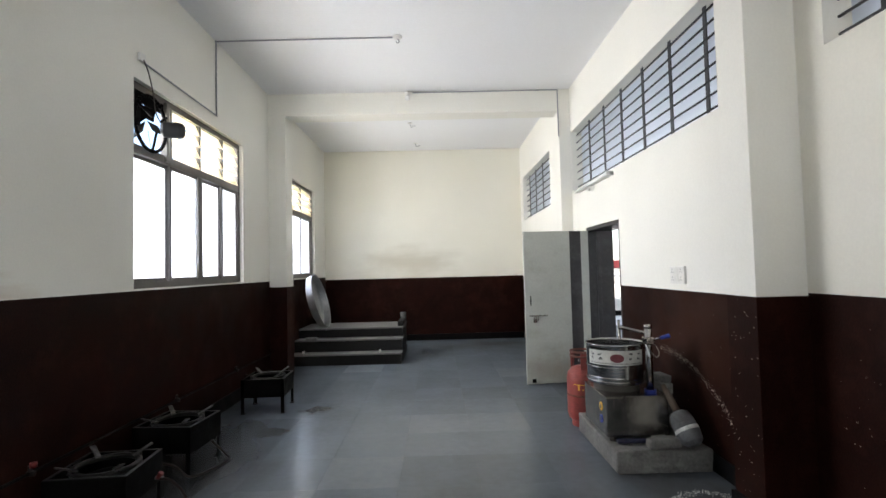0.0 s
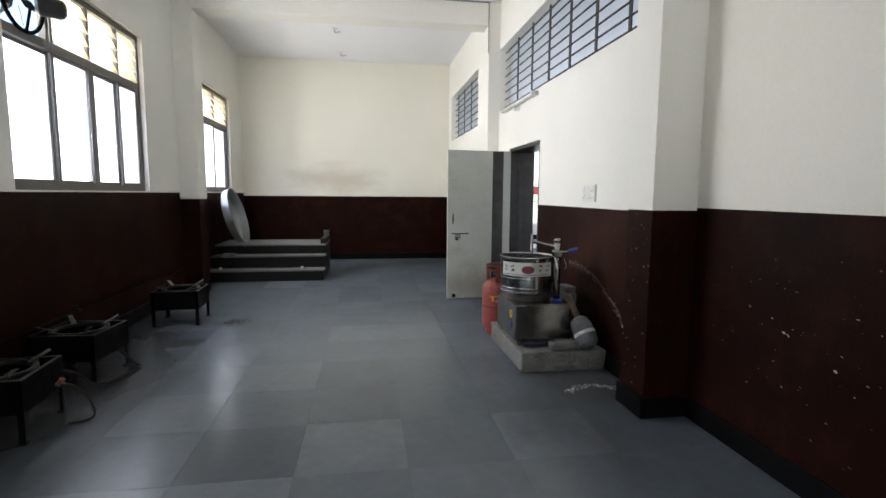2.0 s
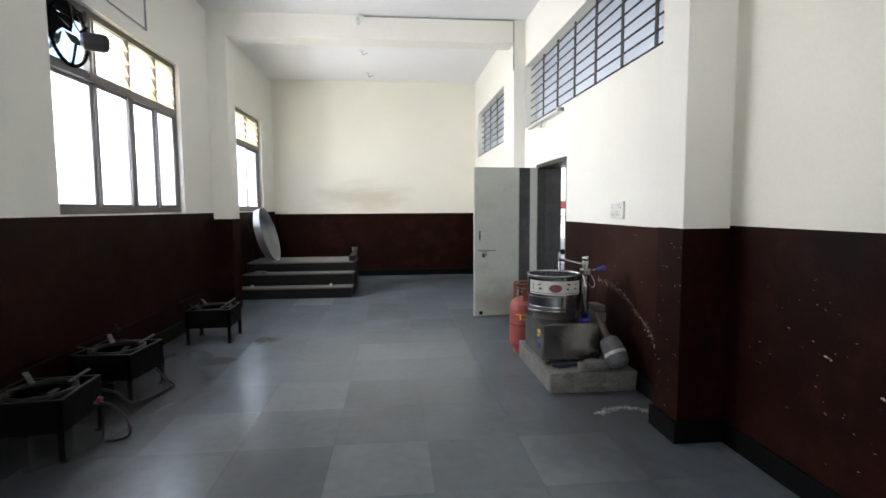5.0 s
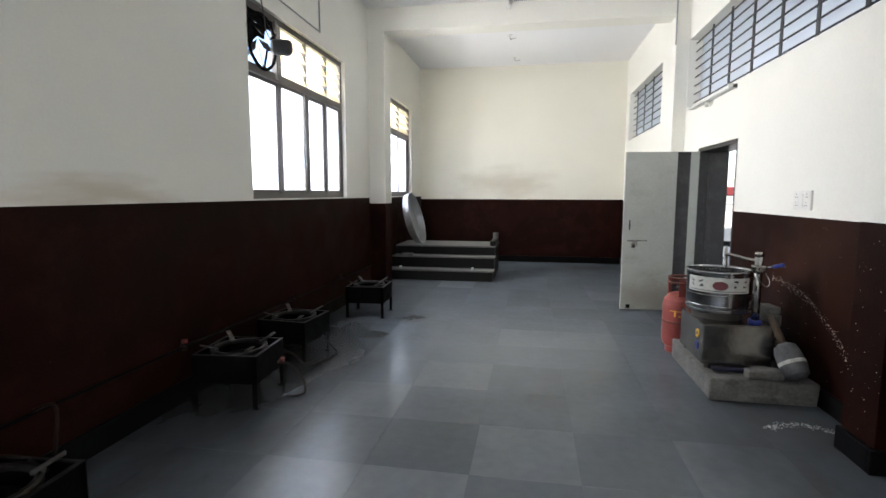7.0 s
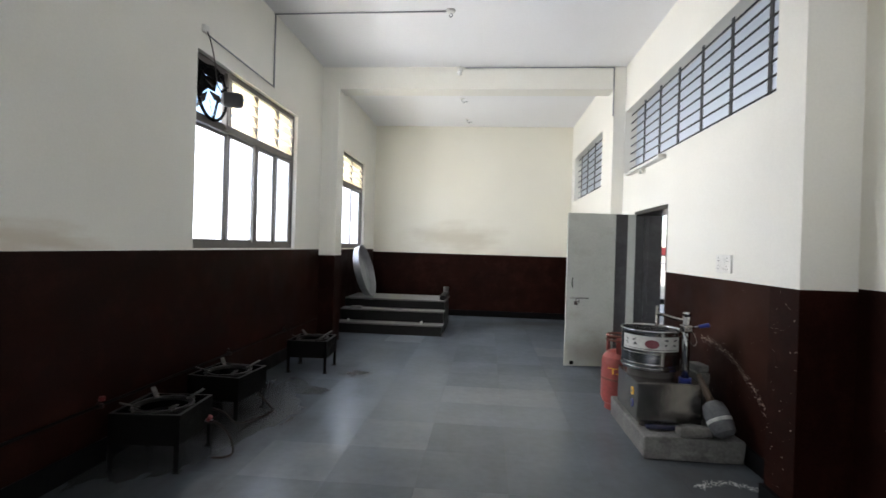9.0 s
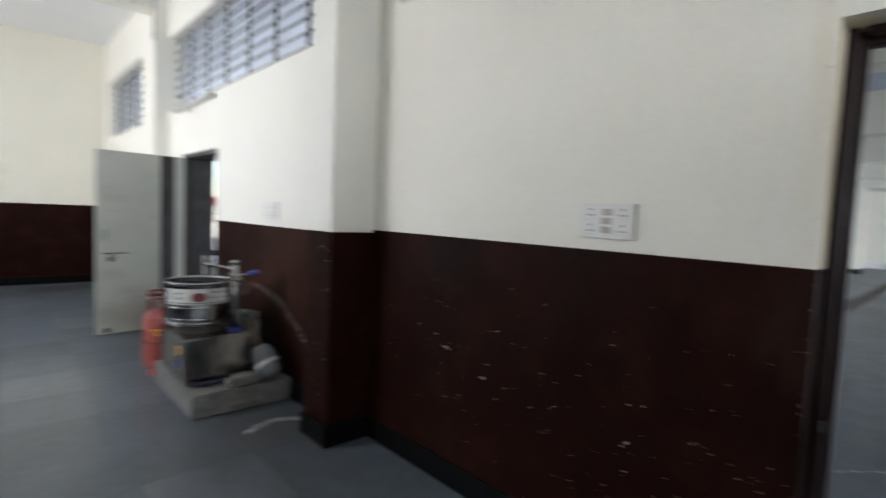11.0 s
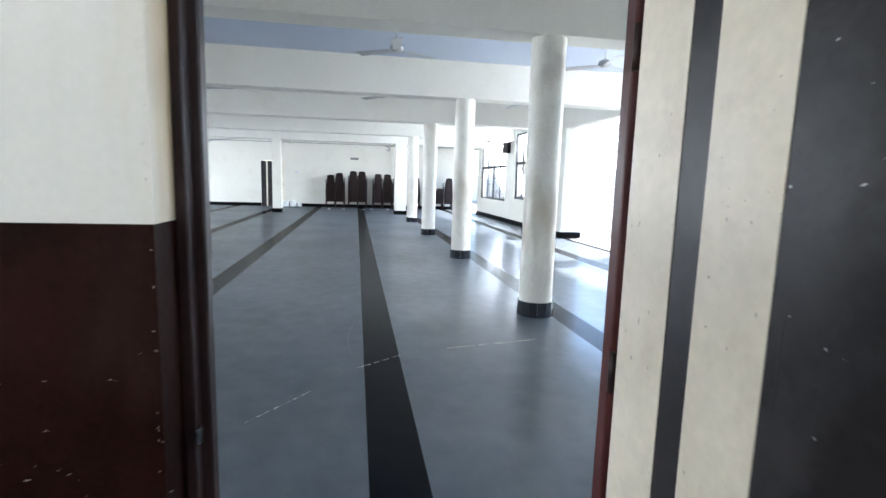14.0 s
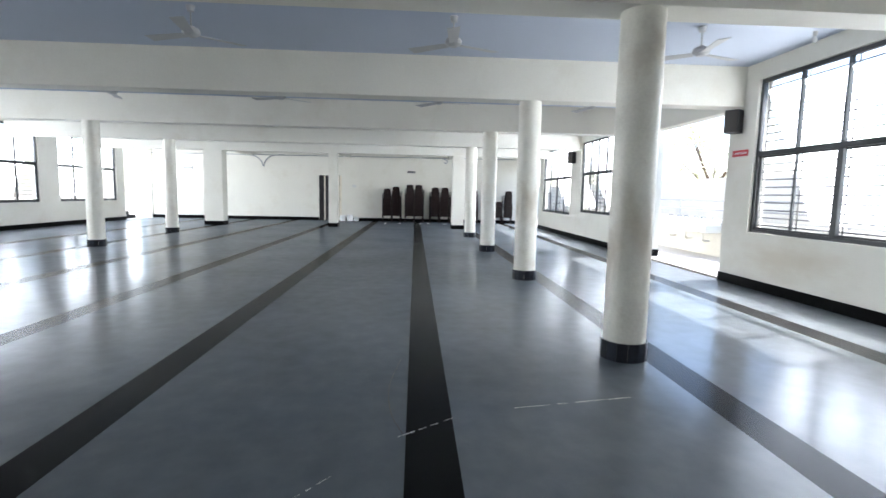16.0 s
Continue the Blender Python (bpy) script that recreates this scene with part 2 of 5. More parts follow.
M = {
    "cream": material("cream_wall_paint", CREAM, 0.62, dark=0.93, light=1.04, coarse=0.8, fine=60, bump=0.06, rough_var=0.08),
    "cream_far": material("cream_wall_paint_sooted", (0.78, 0.755, 0.655), 0.62, dark=0.93, light=1.04, coarse=0.8, fine=60, bump=0.06),
    "cream_near": material("cream_wall_paint_stained", (0.78, 0.75, 0.66), 0.62, dark=0.93, light=1.04, coarse=0.8, fine=60, bump=0.06, rough_var=0.08),
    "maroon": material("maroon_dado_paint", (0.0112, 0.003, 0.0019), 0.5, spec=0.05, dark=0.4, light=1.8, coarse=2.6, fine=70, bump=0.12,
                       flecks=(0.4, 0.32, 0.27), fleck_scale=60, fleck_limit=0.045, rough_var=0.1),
    "white_ceiling": material("white_ceiling_paint", (0.8, 0.8, 0.8), 0.8, dark=0.95, light=1.02, coarse=0.5, fine=40, bump=0.04),
    "hall_white": material("white_hall_paint", (0.79, 0.765, 0.68), 0.6, dark=0.92, light=1.03, coarse=0.7, fine=50, bump=0.05),
    "hall_ceiling": material("pale_blue_ceiling_paint", (0.52, 0.57, 0.66), 0.8, dark=0.95, light=1.03, coarse=0.5, fine=40, bump=0.03),
    "column": material("white_column_paint", (0.84, 0.81, 0.71), 0.45, dark=0.82, light=1.04, coarse=2.0, fine=45, bump=0.06,
                       flecks=(0.42, 0.34, 0.26), fleck_scale=12, fleck_limit=0.09),
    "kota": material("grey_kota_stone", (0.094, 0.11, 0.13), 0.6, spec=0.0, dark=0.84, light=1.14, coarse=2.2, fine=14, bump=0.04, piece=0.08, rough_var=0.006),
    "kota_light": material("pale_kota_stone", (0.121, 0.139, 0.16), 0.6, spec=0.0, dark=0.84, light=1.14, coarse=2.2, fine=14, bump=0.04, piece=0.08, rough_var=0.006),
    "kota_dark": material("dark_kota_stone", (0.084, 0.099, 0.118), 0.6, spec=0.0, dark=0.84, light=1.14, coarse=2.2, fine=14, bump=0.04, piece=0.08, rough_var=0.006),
    "grout": material("dark_joint", (0.05, 0.05, 0.05), 0.9),
    "hall_floor": material("polished_grey_stone", (0.112, 0.127, 0.144), 0.6, spec=0.0, dark=0.76, light=1.22, coarse=0.7, fine=5, bump=0.05, rough_var=0.05),
    "band": material("black_stone_band", (0.004, 0.0042, 0.005), 0.6, spec=0.0, rough_var=0.04, dark=0.7, light=1.6, coarse=3, fine=40, bump=0.02),
    "skirting": material("black_stone_skirting", (0.0035, 0.0035, 0.0038), 0.45, spec=0.05, dark=0.7, light=1.6, coarse=4, fine=30, bump=0.05),
    "black_tile": material("black_glazed_tile", (0.018, 0.019, 0.024), 0.15, dark=0.7, light=1.4, piece=0.3),
    "step_stone": material("dark_step_stone", (0.007, 0.0065, 0.0065), 0.5, spec=0.15, dark=0.7, light=1.5, coarse=4, fine=30, bump=0.1),
    "tread": material("lit_grey_tread", (0.12, 0.117, 0.112), 0.5, dark=0.75, light=1.2, coarse=5, fine=40, bump=0.08),
    "frame_dark": material("dark_brown_door_paint", (0.02, 0.009, 0.008), 0.33, spec=0.3, dark=0.6, light=1.6, coarse=5, fine=50, bump=0.08,
                           flecks=(0.25, 0.2, 0.17), fleck_scale=40, fleck_limit=0.05),
    "frame_red": material("oxide_red_door_paint", (0.075, 0.018, 0.016), 0.35, dark=0.7, light=1.3, coarse=5, fine=50, bump=0.06),
    "door_black": material("black_door_paint", (0.017, 0.0145, 0.0152), 0.38, spec=0.4, dark=0.5, light=2.0, coarse=3.5, fine=30, bump=0.06,
                           flecks=(0.15, 0.15, 0.15), fleck_scale=26, fleck_limit=0.03),
    "door_cream": material("cream_door_paint", (0.84, 0.755, 0.6), 0.4, dark=0.84, light=1.04, coarse=5, fine=40, bump=0.06,
                           flecks=(0.35, 0.3, 0.24), fleck_scale=30, fleck_limit=0.05),
    "door_grey": material("pale_grey_door_paint", (0.42, 0.43, 0.39), 0.45, dark=0.88, light=1.07, coarse=3, fine=40, bump=0.05,
                          flecks=(0.12, 0.1, 0.08), fleck_scale=20, fleck_limit=0.06),
    "alu_dark": material("dark_window_frame", (0.11, 0.1, 0.09), 0.45, dark=0.8, light=1.3, bump=0.04),
    "alu_grey": material("dark_grey_window_frame", (0.03, 0.032, 0.036), 0.4, dark=0.85, light=1.2, bump=0.04),
    "bar_black": material("black_painted_iron", (0.02, 0.02, 0.023), 0.45, dark=0.7, light=1.4, bump=0.06),
    "bar_grey": material("grey_painted_iron", (0.3, 0.31, 0.33), 0.5, bump=0.05),
    "iron_soot": material("sooty_iron", (0.002, 0.0018, 0.0017), 0.6, spec=0.05, dark=0.5, light=2.0, coarse=9, fine=60, bump=0.25),
    "iron_worn": material("worn_iron_edges", (0.017, 0.016, 0.015), 0.42, 0.4, spec=0.3, dark=0.2, light=1.7, coarse=16, fine=70, bump=0.15),
    "iron_bare": material("bare_worn_iron", (0.11, 0.105, 0.1), 0.4, 0.5, dark=0.15, light=1.5, coarse=14, fine=70, bump=0.15),
    "steel": material("stainless_steel", (0.46, 0.46, 0.46), 0.2, 1.0, dark=0.55, light=1.15, coarse=7, fine=80, bump=0.02, rough_var=0.06),
    "steel_dull": material("scuffed_steel_sheet", (0.52, 0.5, 0.47), 0.24, 1.0, dark=0.4, light=1.1, coarse=5, fine=40, bump=0.06, rough_var=0.06),
    "aluminium": material("dull_aluminium", (0.36, 0.37, 0.38), 0.45, 0.9, dark=0.7, light=1.2, coarse=5, fine=50, bump=0.06),
    "cement": material("rough_cement", (0.12, 0.117, 0.11), 0.85, dark=0.5, light=1.4, coarse=5, fine=40, bump=0.35),
    "granite": material("grey_granite", (0.075, 0.078, 0.082), 0.7, dark=0.35, light=1.9, coarse=14, fine=160, bump=0.2),
    "chalk": material("white_powder", (0.5, 0.5, 0.48), 0.9, dark=0.5, light=1.3, coarse=20, fine=90),
    "cyl_red": material("faded_red_cylinder_paint", (0.23, 0.042, 0.034), 0.45, dark=0.55, light=1.25, coarse=6, fine=50, bump=0.08,
                        flecks=(0.1, 0.06, 0.05), fleck_scale=30, fleck_limit=0.1),
    "rust": material("rusty_brown_ring", (0.12, 0.035, 0.022), 0.7, dark=0.6, light=1.4, coarse=10),
    "yellow": material("yellow_paint", (0.75, 0.42, 0.04), 0.5),
    "blue": material("blue_plastic", (0.015, 0.03, 0.22), 0.35),
    "white_plastic": material("white_plastic", (0.72, 0.71, 0.67), 0.4, dark=0.9, light=1.05, coarse=8, bump=0.02),
    "brown_smear": material("grey_brown_grime", (0.46, 0.41, 0.35), 0.6, coarse=30, dark=0.6),
    "slot": material("dark_slots", (0.04, 0.035, 0.03), 0.6),
    "label_white": material("printed_label_white", (0.7, 0.7, 0.68), 0.4, dark=0.9, light=1.05),
    "label_maroon": material("printed_label_maroon", (0.14, 0.02, 0.03), 0.4),
    "label_dark": material("printed_label_dark", (0.03, 0.03, 0.035), 0.4),
    "rubber": material("brown_rubber_hose", (0.012, 0.006, 0.0045), 0.5, spec=0.15, bump=0.1),
    "red_plastic": material("red_plastic", (0.14, 0.014, 0.014), 0.45),
    "red_sign": material("red_sign", (0.5, 0.03, 0.04), 0.45),
    "paint_chip": material("bared_plaster", (0.56, 0.5, 0.42), 0.9, dark=0.5, light=1.3, coarse=20, fine=90),
    "strip_dark": material("dark_blue_plastic", (0.006, 0.008, 0.03), 0.4),
    "pot_metal": material("bright_pot_metal", (0.8, 0.8, 0.78), 0.38, 0.7, dark=0.7, light=1.1, coarse=8),
    "label_print": material("printed_label_silver", (0.5, 0.5, 0.47), 0.35, dark=0.7, light=1.1, coarse=10, fine=60),
    "wood": material("worn_wood", (0.08, 0.055, 0.036), 0.6, dark=0.6, light=1.3, coarse=8, fine=60, bump=0.15),
    "speaker": material("black_speaker_shell", (0.018, 0.018, 0.02), 0.5, bump=0.1),
    "chair": material("dark_brown_plastic", (0.013, 0.0055, 0.0045), 0.4, spec=0.35, dark=0.8, light=1.3, piece=0.25),
    "fan": material("white_fan_enamel", (0.45, 0.45, 0.45), 0.4, dark=0.9, light=1.05),
    "lens_white": material("tube_glass", (0.8, 0.8, 0.78), 0.2, dark=0.97, light=1.02),
    "concrete_out": material("pale_outdoor_paving", (0.46, 0.44, 0.41), 0.85, dark=0.8, light=1.1, coarse=1.5, fine=20, bump=0.1),
    "plaster_out": material("pale_outdoor_plaster", (0.68, 0.66, 0.6), 0.8, dark=0.9, light=1.05),
    "earth": material("dry_ground", (0.3, 0.26, 0.2), 0.95, dark=0.7, light=1.2, coarse=0.3, fine=6, bump=0.2),
    "bark": material("brown_bark", (0.13, 0.09, 0.06), 0.9, dark=0.6, light=1.3, coarse=6, fine=40, bump=0.4),
    "leaf": material("dusty_green_leaf", (0.55, 0.55, 0.3), 0.55, dark=0.7, light=1.4, coarse=3, fine=30),
    "ceramic": material("white_ceramic", (0.78, 0.78, 0.76), 0.15, dark=0.96, light=1.02),
    "sheet_amber": material("amber_louvre_glass", (0.8, 0.68, 0.44), 0.35, dark=0.92, light=1.05, trans=0.75, bump=0.0),
    "frosted": material("frosted_pane", (0.78, 0.84, 0.95), 0.4, dark=0.97, light=1.02, trans=0.85, bump=0.0),
    "glass": material("clear_glass", (0.97, 0.98, 0.99), 0.03, dark=0.99, light=1.0, trans=1.0, bump=0.0, rough_var=0.01),
}
stain_or_shade(M["cream_far"], (-2.55, 8.45, 1.74), (1.35, 1.0, 0.46), (0.42, 0.36, 0.25), 0.5)

stain_or_shade(M["cream"], (-4.5, -0.4, 1.54), (0.7, 0.75, 0.13), (0.5, 0.41, 0.3), 0.6)
stain_or_shade(M["cream_near"], (0.36, -2.42, 1.6), (0.15, 0.2, 1.1), (0.6, 0.47, 0.26), 0.75)
stain_or_shade(M["door_cream"], (0.05, -3.44, 1.32), (0.4, 0.3, 0.32), (0.5, 0.44, 0.36), 0.4)


def polish(m, most, low, high, wave, ior=1.5):
    """A thin worn polish over a stone: it shines more at flat angles, up to a limit, with uneven gloss."""
    n, l = m.node_tree.nodes, m.node_tree.links
    b, out = n["Principled BSDF"], n["Material Output"]
    geo = n.new("ShaderNodeNewGeometry")
    ns = n.new("ShaderNodeTexNoise")
    ns.inputs["Scale"].default_value, ns.inputs["Detail"].default_value = 1.3, 5
    l.new(geo.outputs["Position"], ns.inputs["Vector"])
    rr = n.new("ShaderNodeMapRange")
    rr.inputs["From Min"].default_value, rr.inputs["From Max"].default_value = 0.3, 0.7
    rr.inputs["To Min"].default_value, rr.inputs["To Max"].default_value = low, high
    l.new(ns.outputs["Fac"], rr.inputs["Value"])
    bp = n.new("ShaderNodeBump")
    bp.inputs["Strength"].default_value, bp.inputs["Distance"].default_value = wave, 0.02
    n2 = n.new("ShaderNodeTexNoise")
    n2.inputs["Scale"].default_value, n2.inputs["Detail"].default_value = 3.0, 5
    l.new(geo.outputs["Position"], n2.inputs["Vector"])
    l.new(n2.outputs["Fac"], bp.inputs["Height"])
    gl = n.new("ShaderNodeBsdfGlossy")
    l.new(rr.outputs["Result"], gl.inputs["Roughness"])
    l.new(bp.outputs["Normal"], gl.inputs["Normal"])
    fr = n.new("ShaderNodeFresnel")
    fr.inputs["IOR"].default_value = ior
    cap = n.new("ShaderNodeMath")
    cap.operation = "MINIMUM"
    l.new(fr.outputs["Fac"], cap.inputs[0])
    cap.inputs[1].default_value = most
    mx = n.new("ShaderNodeMixShader")
    l.new(cap.outputs[0], mx.inputs["Fac"])
    l.new(b.outputs["BSDF"], mx.inputs[1])
    l.new(gl.outputs["BSDF"], mx.inputs[2])
    l.new(mx.outputs["Shader"], out.inputs["Surface"])


polish(M["hall_floor"], 0.25, 0.16, 0.258, 0.22)
polish(M["band"], 0.2, 0.2, 0.258, 0.16, 1.18)
for key in ("kota", "kota_light", "kota_dark"):
    polish(M[key], 0.2, 0.19, 0.258, 0.1)
# cooking grease and soot trodden into the tiles round the stoves and the plinth; along the stove wall the shade below
# the windows is painted in too
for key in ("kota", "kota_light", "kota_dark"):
    stain_or_shade(M[key], (-4.35, 0.5, 0.0), (1.35, 3.9, 1.0), (0.026, 0.0255, 0.025), 0.88)
    stain_or_shade(M[key], (-0.35, 0.35, 0.0), (0.75, 1.2, 1.0), (0.045, 0.041, 0.036), 0.55)
    stain_or_shade(M[key], (-3.38, 2.95, 0.0), (0.24, 0.22, 1.0), (0.03, 0.03, 0.03), 0.8)
    stain_or_shade(M[key], (-3.66, 2.17, 0.0), (0.24, 0.18, 1.0), (0.035, 0.034, 0.032), 0.7)
    stain_or_shade(M[key], (-0.9, 7.6, 0.0), (1.2, 0.9, 1.0), (0.05, 0.046, 0.04), 0.5)
stain_or_shade(M["hall_white"], (7.4, -8.6, 0.55), (1.3, 1.0, 0.4), (0.55, 0.46, 0.33), 0.5)
stain_or_shade(M["column"], (8.9, -4.9, 1.3), (0.4, 0.4, 0.5), (0.42, 0.34, 0.24), 0.6)
stain_or_shade(M["column"], (4.6, -4.9, 1.1), (0.4, 0.4, 0.6), (0.42, 0.34, 0.24), 0.6)
stain_or_shade(M["column"], (4.5, -5.0, 2.75), (0.3, 0.3, 0.3), (0.3, 0.25, 0.2), 0.45)


def scuff(m, colour, amount, scale, low, high):
    """Rubbed and faded patches of uneven outline over a paint."""
    n, l = m.node_tree.nodes, m.node_tree.links
    b = n["Principled BSDF"]
    old = b.inputs["Base Color"].links[0].from_socket
    geo, ns, rng, mx = n.new("ShaderNodeNewGeometry"), n.new("ShaderNodeTexNoise"), n.new("ShaderNodeMapRange"), n.new("ShaderNodeMix")
    ns.inputs["Scale"].default_value, ns.inputs["Detail"].default_value, ns.inputs["Roughness"].default_value = scale, 9, 0.68
    l.new(geo.outputs["Position"], ns.inputs["Vector"])
    rng.inputs["From Min"].default_value, rng.inputs["From Max"].default_value = low, high
    rng.inputs["To Max"].default_value = amount
    l.new(ns.outputs["Fac"], rng.inputs["Value"])
    mx.data_type = "RGBA"
    l.new(rng.outputs["Result"], mx.inputs["Factor"])
    l.new(old, mx.inputs["A"])
    mx.inputs["B"].default_value = rgb(colour)
    l.new(mx.outputs["Result"], b.inputs["Base Color"])


scuff(M["maroon"], (0.038, 0.013, 0.009), 0.4, 3.5, 0.5, 0.68)
scuff(M["hall_white"], (0.6, 0.54, 0.42), 0.3, 1.1, 0.52, 0.7)
scuff(M["column"], (0.55, 0.47, 0.36), 0.4, 2.6, 0.53, 0.7)
scuff(M["door_cream"], (0.5, 0.42, 0.32), 0.4, 6.0, 0.52, 0.7)
scuff(M["door_black"], (0.07, 0.065, 0.068), 0.45, 5.0, 0.5, 0.68)
scuff(M["door_grey"], (0.27, 0.25, 0.2), 0.4, 4.0, 0.52, 0.7)
scuff(M["hall_floor"], (0.075, 0.085, 0.098), 0.5, 1.4, 0.5, 0.72)
scuff(M["cement"], (0.22, 0.215, 0.2), 0.6, 8.0, 0.5, 0.7)
# lighter wear on the right dado, with the window's light on it painted in
stain_or_shade(M["maroon"], (0.14, 1.1, 1.05), (0.12, 1.0, 0.55), (0.045, 0.017, 0.011), 0.6)
stain_or_shade(M["maroon"], (0.24, -2.36, 1.2), (0.3, 0.12, 0.26), (0.05, 0.028, 0.022), 0.3)
stain_or_shade(M["maroon"], (0.24, -2.3, 0.55), (0.3, 0.22, 0.4), (0.03, 0.012, 0.009), 0.3)
stain_or_shade(M["door_grey"], (-0.4, 3.85, 0.15), (0.6, 0.5, 0.4), (0.2, 0.17, 0.13), 0.6)

# ---- mesh tools ----


def box(bm, x0, x1, y0, y1, z0, z1, bevel=0.0, mat=0):
    tmp = bmesh.new()
    bmesh.ops.create_cube(tmp, size=1.0, matrix=Matrix.LocRotScale(((x0 + x1) / 2, (y0 + y1) / 2, (z0 + z1) / 2), None, (abs(x1 - x0), abs(y1 - y0), abs(z1 - z0))))
    if bevel:
        bmesh.ops.bevel(tmp, geom=list(tmp.edges), offset=bevel, segments=2, affect="EDGES", profile=0.5)
    return pour(tmp, bm, mat)


def pour(tmp, bm, mat=0, m=None):
    """Adds one bmesh to another, by the pose m."""
    if m:
        bmesh.ops.transform(tmp, matrix=m, verts=tmp.verts)
    twin = [bm.verts.new(v.co) for v in tmp.verts]
    tmp.verts.index_update()
    for f in tmp.faces:
        g = bm.faces.new([twin[v.index] for v in f.verts])
        g.material_index, g.smooth = mat or f.material_index, f.smooth
    tmp.free()
    return bm


def rod(bm, p, q, r, n=10, r2=None, mat=0):
    p, q = Vector(p), Vector(q)
    tmp = bmesh.new()
    bmesh.ops.create_cone(tmp, cap_ends=True, segments=n, radius1=r, radius2=r if r2 is None else r2, depth=(q - p).length)
    for f in tmp.faces:
        f.smooth = len(f.verts) == 4
    return pour(tmp, bm, mat, Matrix.Translation((p + q) / 2) @ (q - p).to_track_quat("Z", "Y").to_matrix().to_4x4())


def lathe(bm, profile, n=28, centre=(0, 0, 0), mat=0, smooth=True, ring=False):
    """Turns a profile of (radius, height) about the upright axis."""
    rings, fine = [], []
    for k, (p, q) in enumerate(zip(profile, profile[1:] + profile[:1])):
        fine.append(p)
        reach = math.hypot(q[0] - p[0], q[1] - p[1])
        if reach > 0.03 and (ring or k < len(profile) - 1):
            for t in (0.003 / reach, 1 - 0.003 / reach):
                fine.append((p[0] + (q[0] - p[0]) * t, p[1] + (q[1] - p[1]) * t))
    for r, z in fine:
        rings.append([bm.verts.new((centre[0] + r * math.cos(2 * math.pi * k / n), centre[1] + r * math.sin(2 * math.pi * k / n), centre[2] + z)) for k in range(n)])
    for a, b in zip(rings, rings[1:] + rings[:1] if ring else rings[1:]):
        for k in range(n):
            f = bm.faces.new((a[k], a[(k + 1) % n], b[(k + 1) % n], b[k]))
            f.material_index, f.smooth = mat, smooth
    if not ring:
        bm.faces.new(rings[0][::-1]).material_index = mat
        bm.faces.new(rings[-1]).material_index = mat
    return bm


def tube(bm, points, r, n=8, mat=0, steps=6):
    """A round pipe or cable that bends smoothly through points."""
    pts = [Vector(p) for p in points]
    path = []
    for i in range(len(pts) - 1):
        a, b, c, d = pts[max(i - 1, 0)], pts[i], pts[i + 1], pts[min(i + 2, len(pts) - 1)]
        for s in range(steps):
            t = s / steps
            path.append(0.5 * ((2 * b) + (c - a) * t + (2 * a - 5 * b + 4 * c - d) * t * t + (3 * b - a - 3 * c + d) * t ** 3))
    path.append(pts[-1])
    rings = []
    for i, p in enumerate(path):
        way = (path[min(i + 1, len(path) - 1)] - path[max(i - 1, 0)]).normalized()
        side = way.orthogonal().normalized() if i == 0 else (side - way * side.dot(way)).normalized()
        up = way.cross(side)
        rings.append([bm.verts.new(p + (side * math.cos(2 * math.pi * k / n) + up * math.sin(2 * math.pi * k / n)) * r) for k in range(n)])
    for a, b in zip(rings, rings[1:]):
        for k in range(n):
            f = bm.faces.new((a[k], a[(k + 1) % n], b[(k + 1) % n], b[k]))
            f.smooth, f.material_index = True, mat
    bm.faces.new(rings[0][::-1])
    bm.faces.new(rings[-1])
    return bm


def mesh_of(name, bm, mats):
    bmesh.ops.recalc_face_normals(bm, faces=bm.faces)
    me = bpy.data.meshes.new(name)
    bm.to_mesh(me)
    bm.free()
    for m in mats if isinstance(mats, (list, tuple)) else [mats]:
        me.materials.append(M[m])
    return me


def part(name, bm, mats, parent, label=""):
    ob = new(name, mesh_of(name, bm, mats))
    ob.parent = parent
    if label:
        tagged(ob, label)
    return ob


def thing(name, m, label, category, group="", kind=""):
    ob = new(name)
    ob.empty_display_size = 0.1
    ob.matrix_basis = m
    return tagged(ob, label, category, group, kind)


def solid(name, bm, mats, label, category, kind="", group=""):
    return tagged(new(name, mesh_of(name, bm, mats)), label, category, group, kind)


def B(*a, **k):
    return box(bmesh.new(), *a, **k)


def R(*a, **k):
    return rod(bmesh.new(), *a, **k)


def L(*a, **k):
    return lathe(bmesh.new(), *a, **k)


def T(*a, **k):
    return tube(bmesh.new(), *a, **k)

# ---- large structure ----
DADO, CEIL, FAR, LEFT, RIGHT = 1.385, 4.34, 8.45, -4.5, 0.14
HCEIL, HBEAM, HFAR, HR, HL = 3.75, 3.08, 26.3, -8.6, 10.3


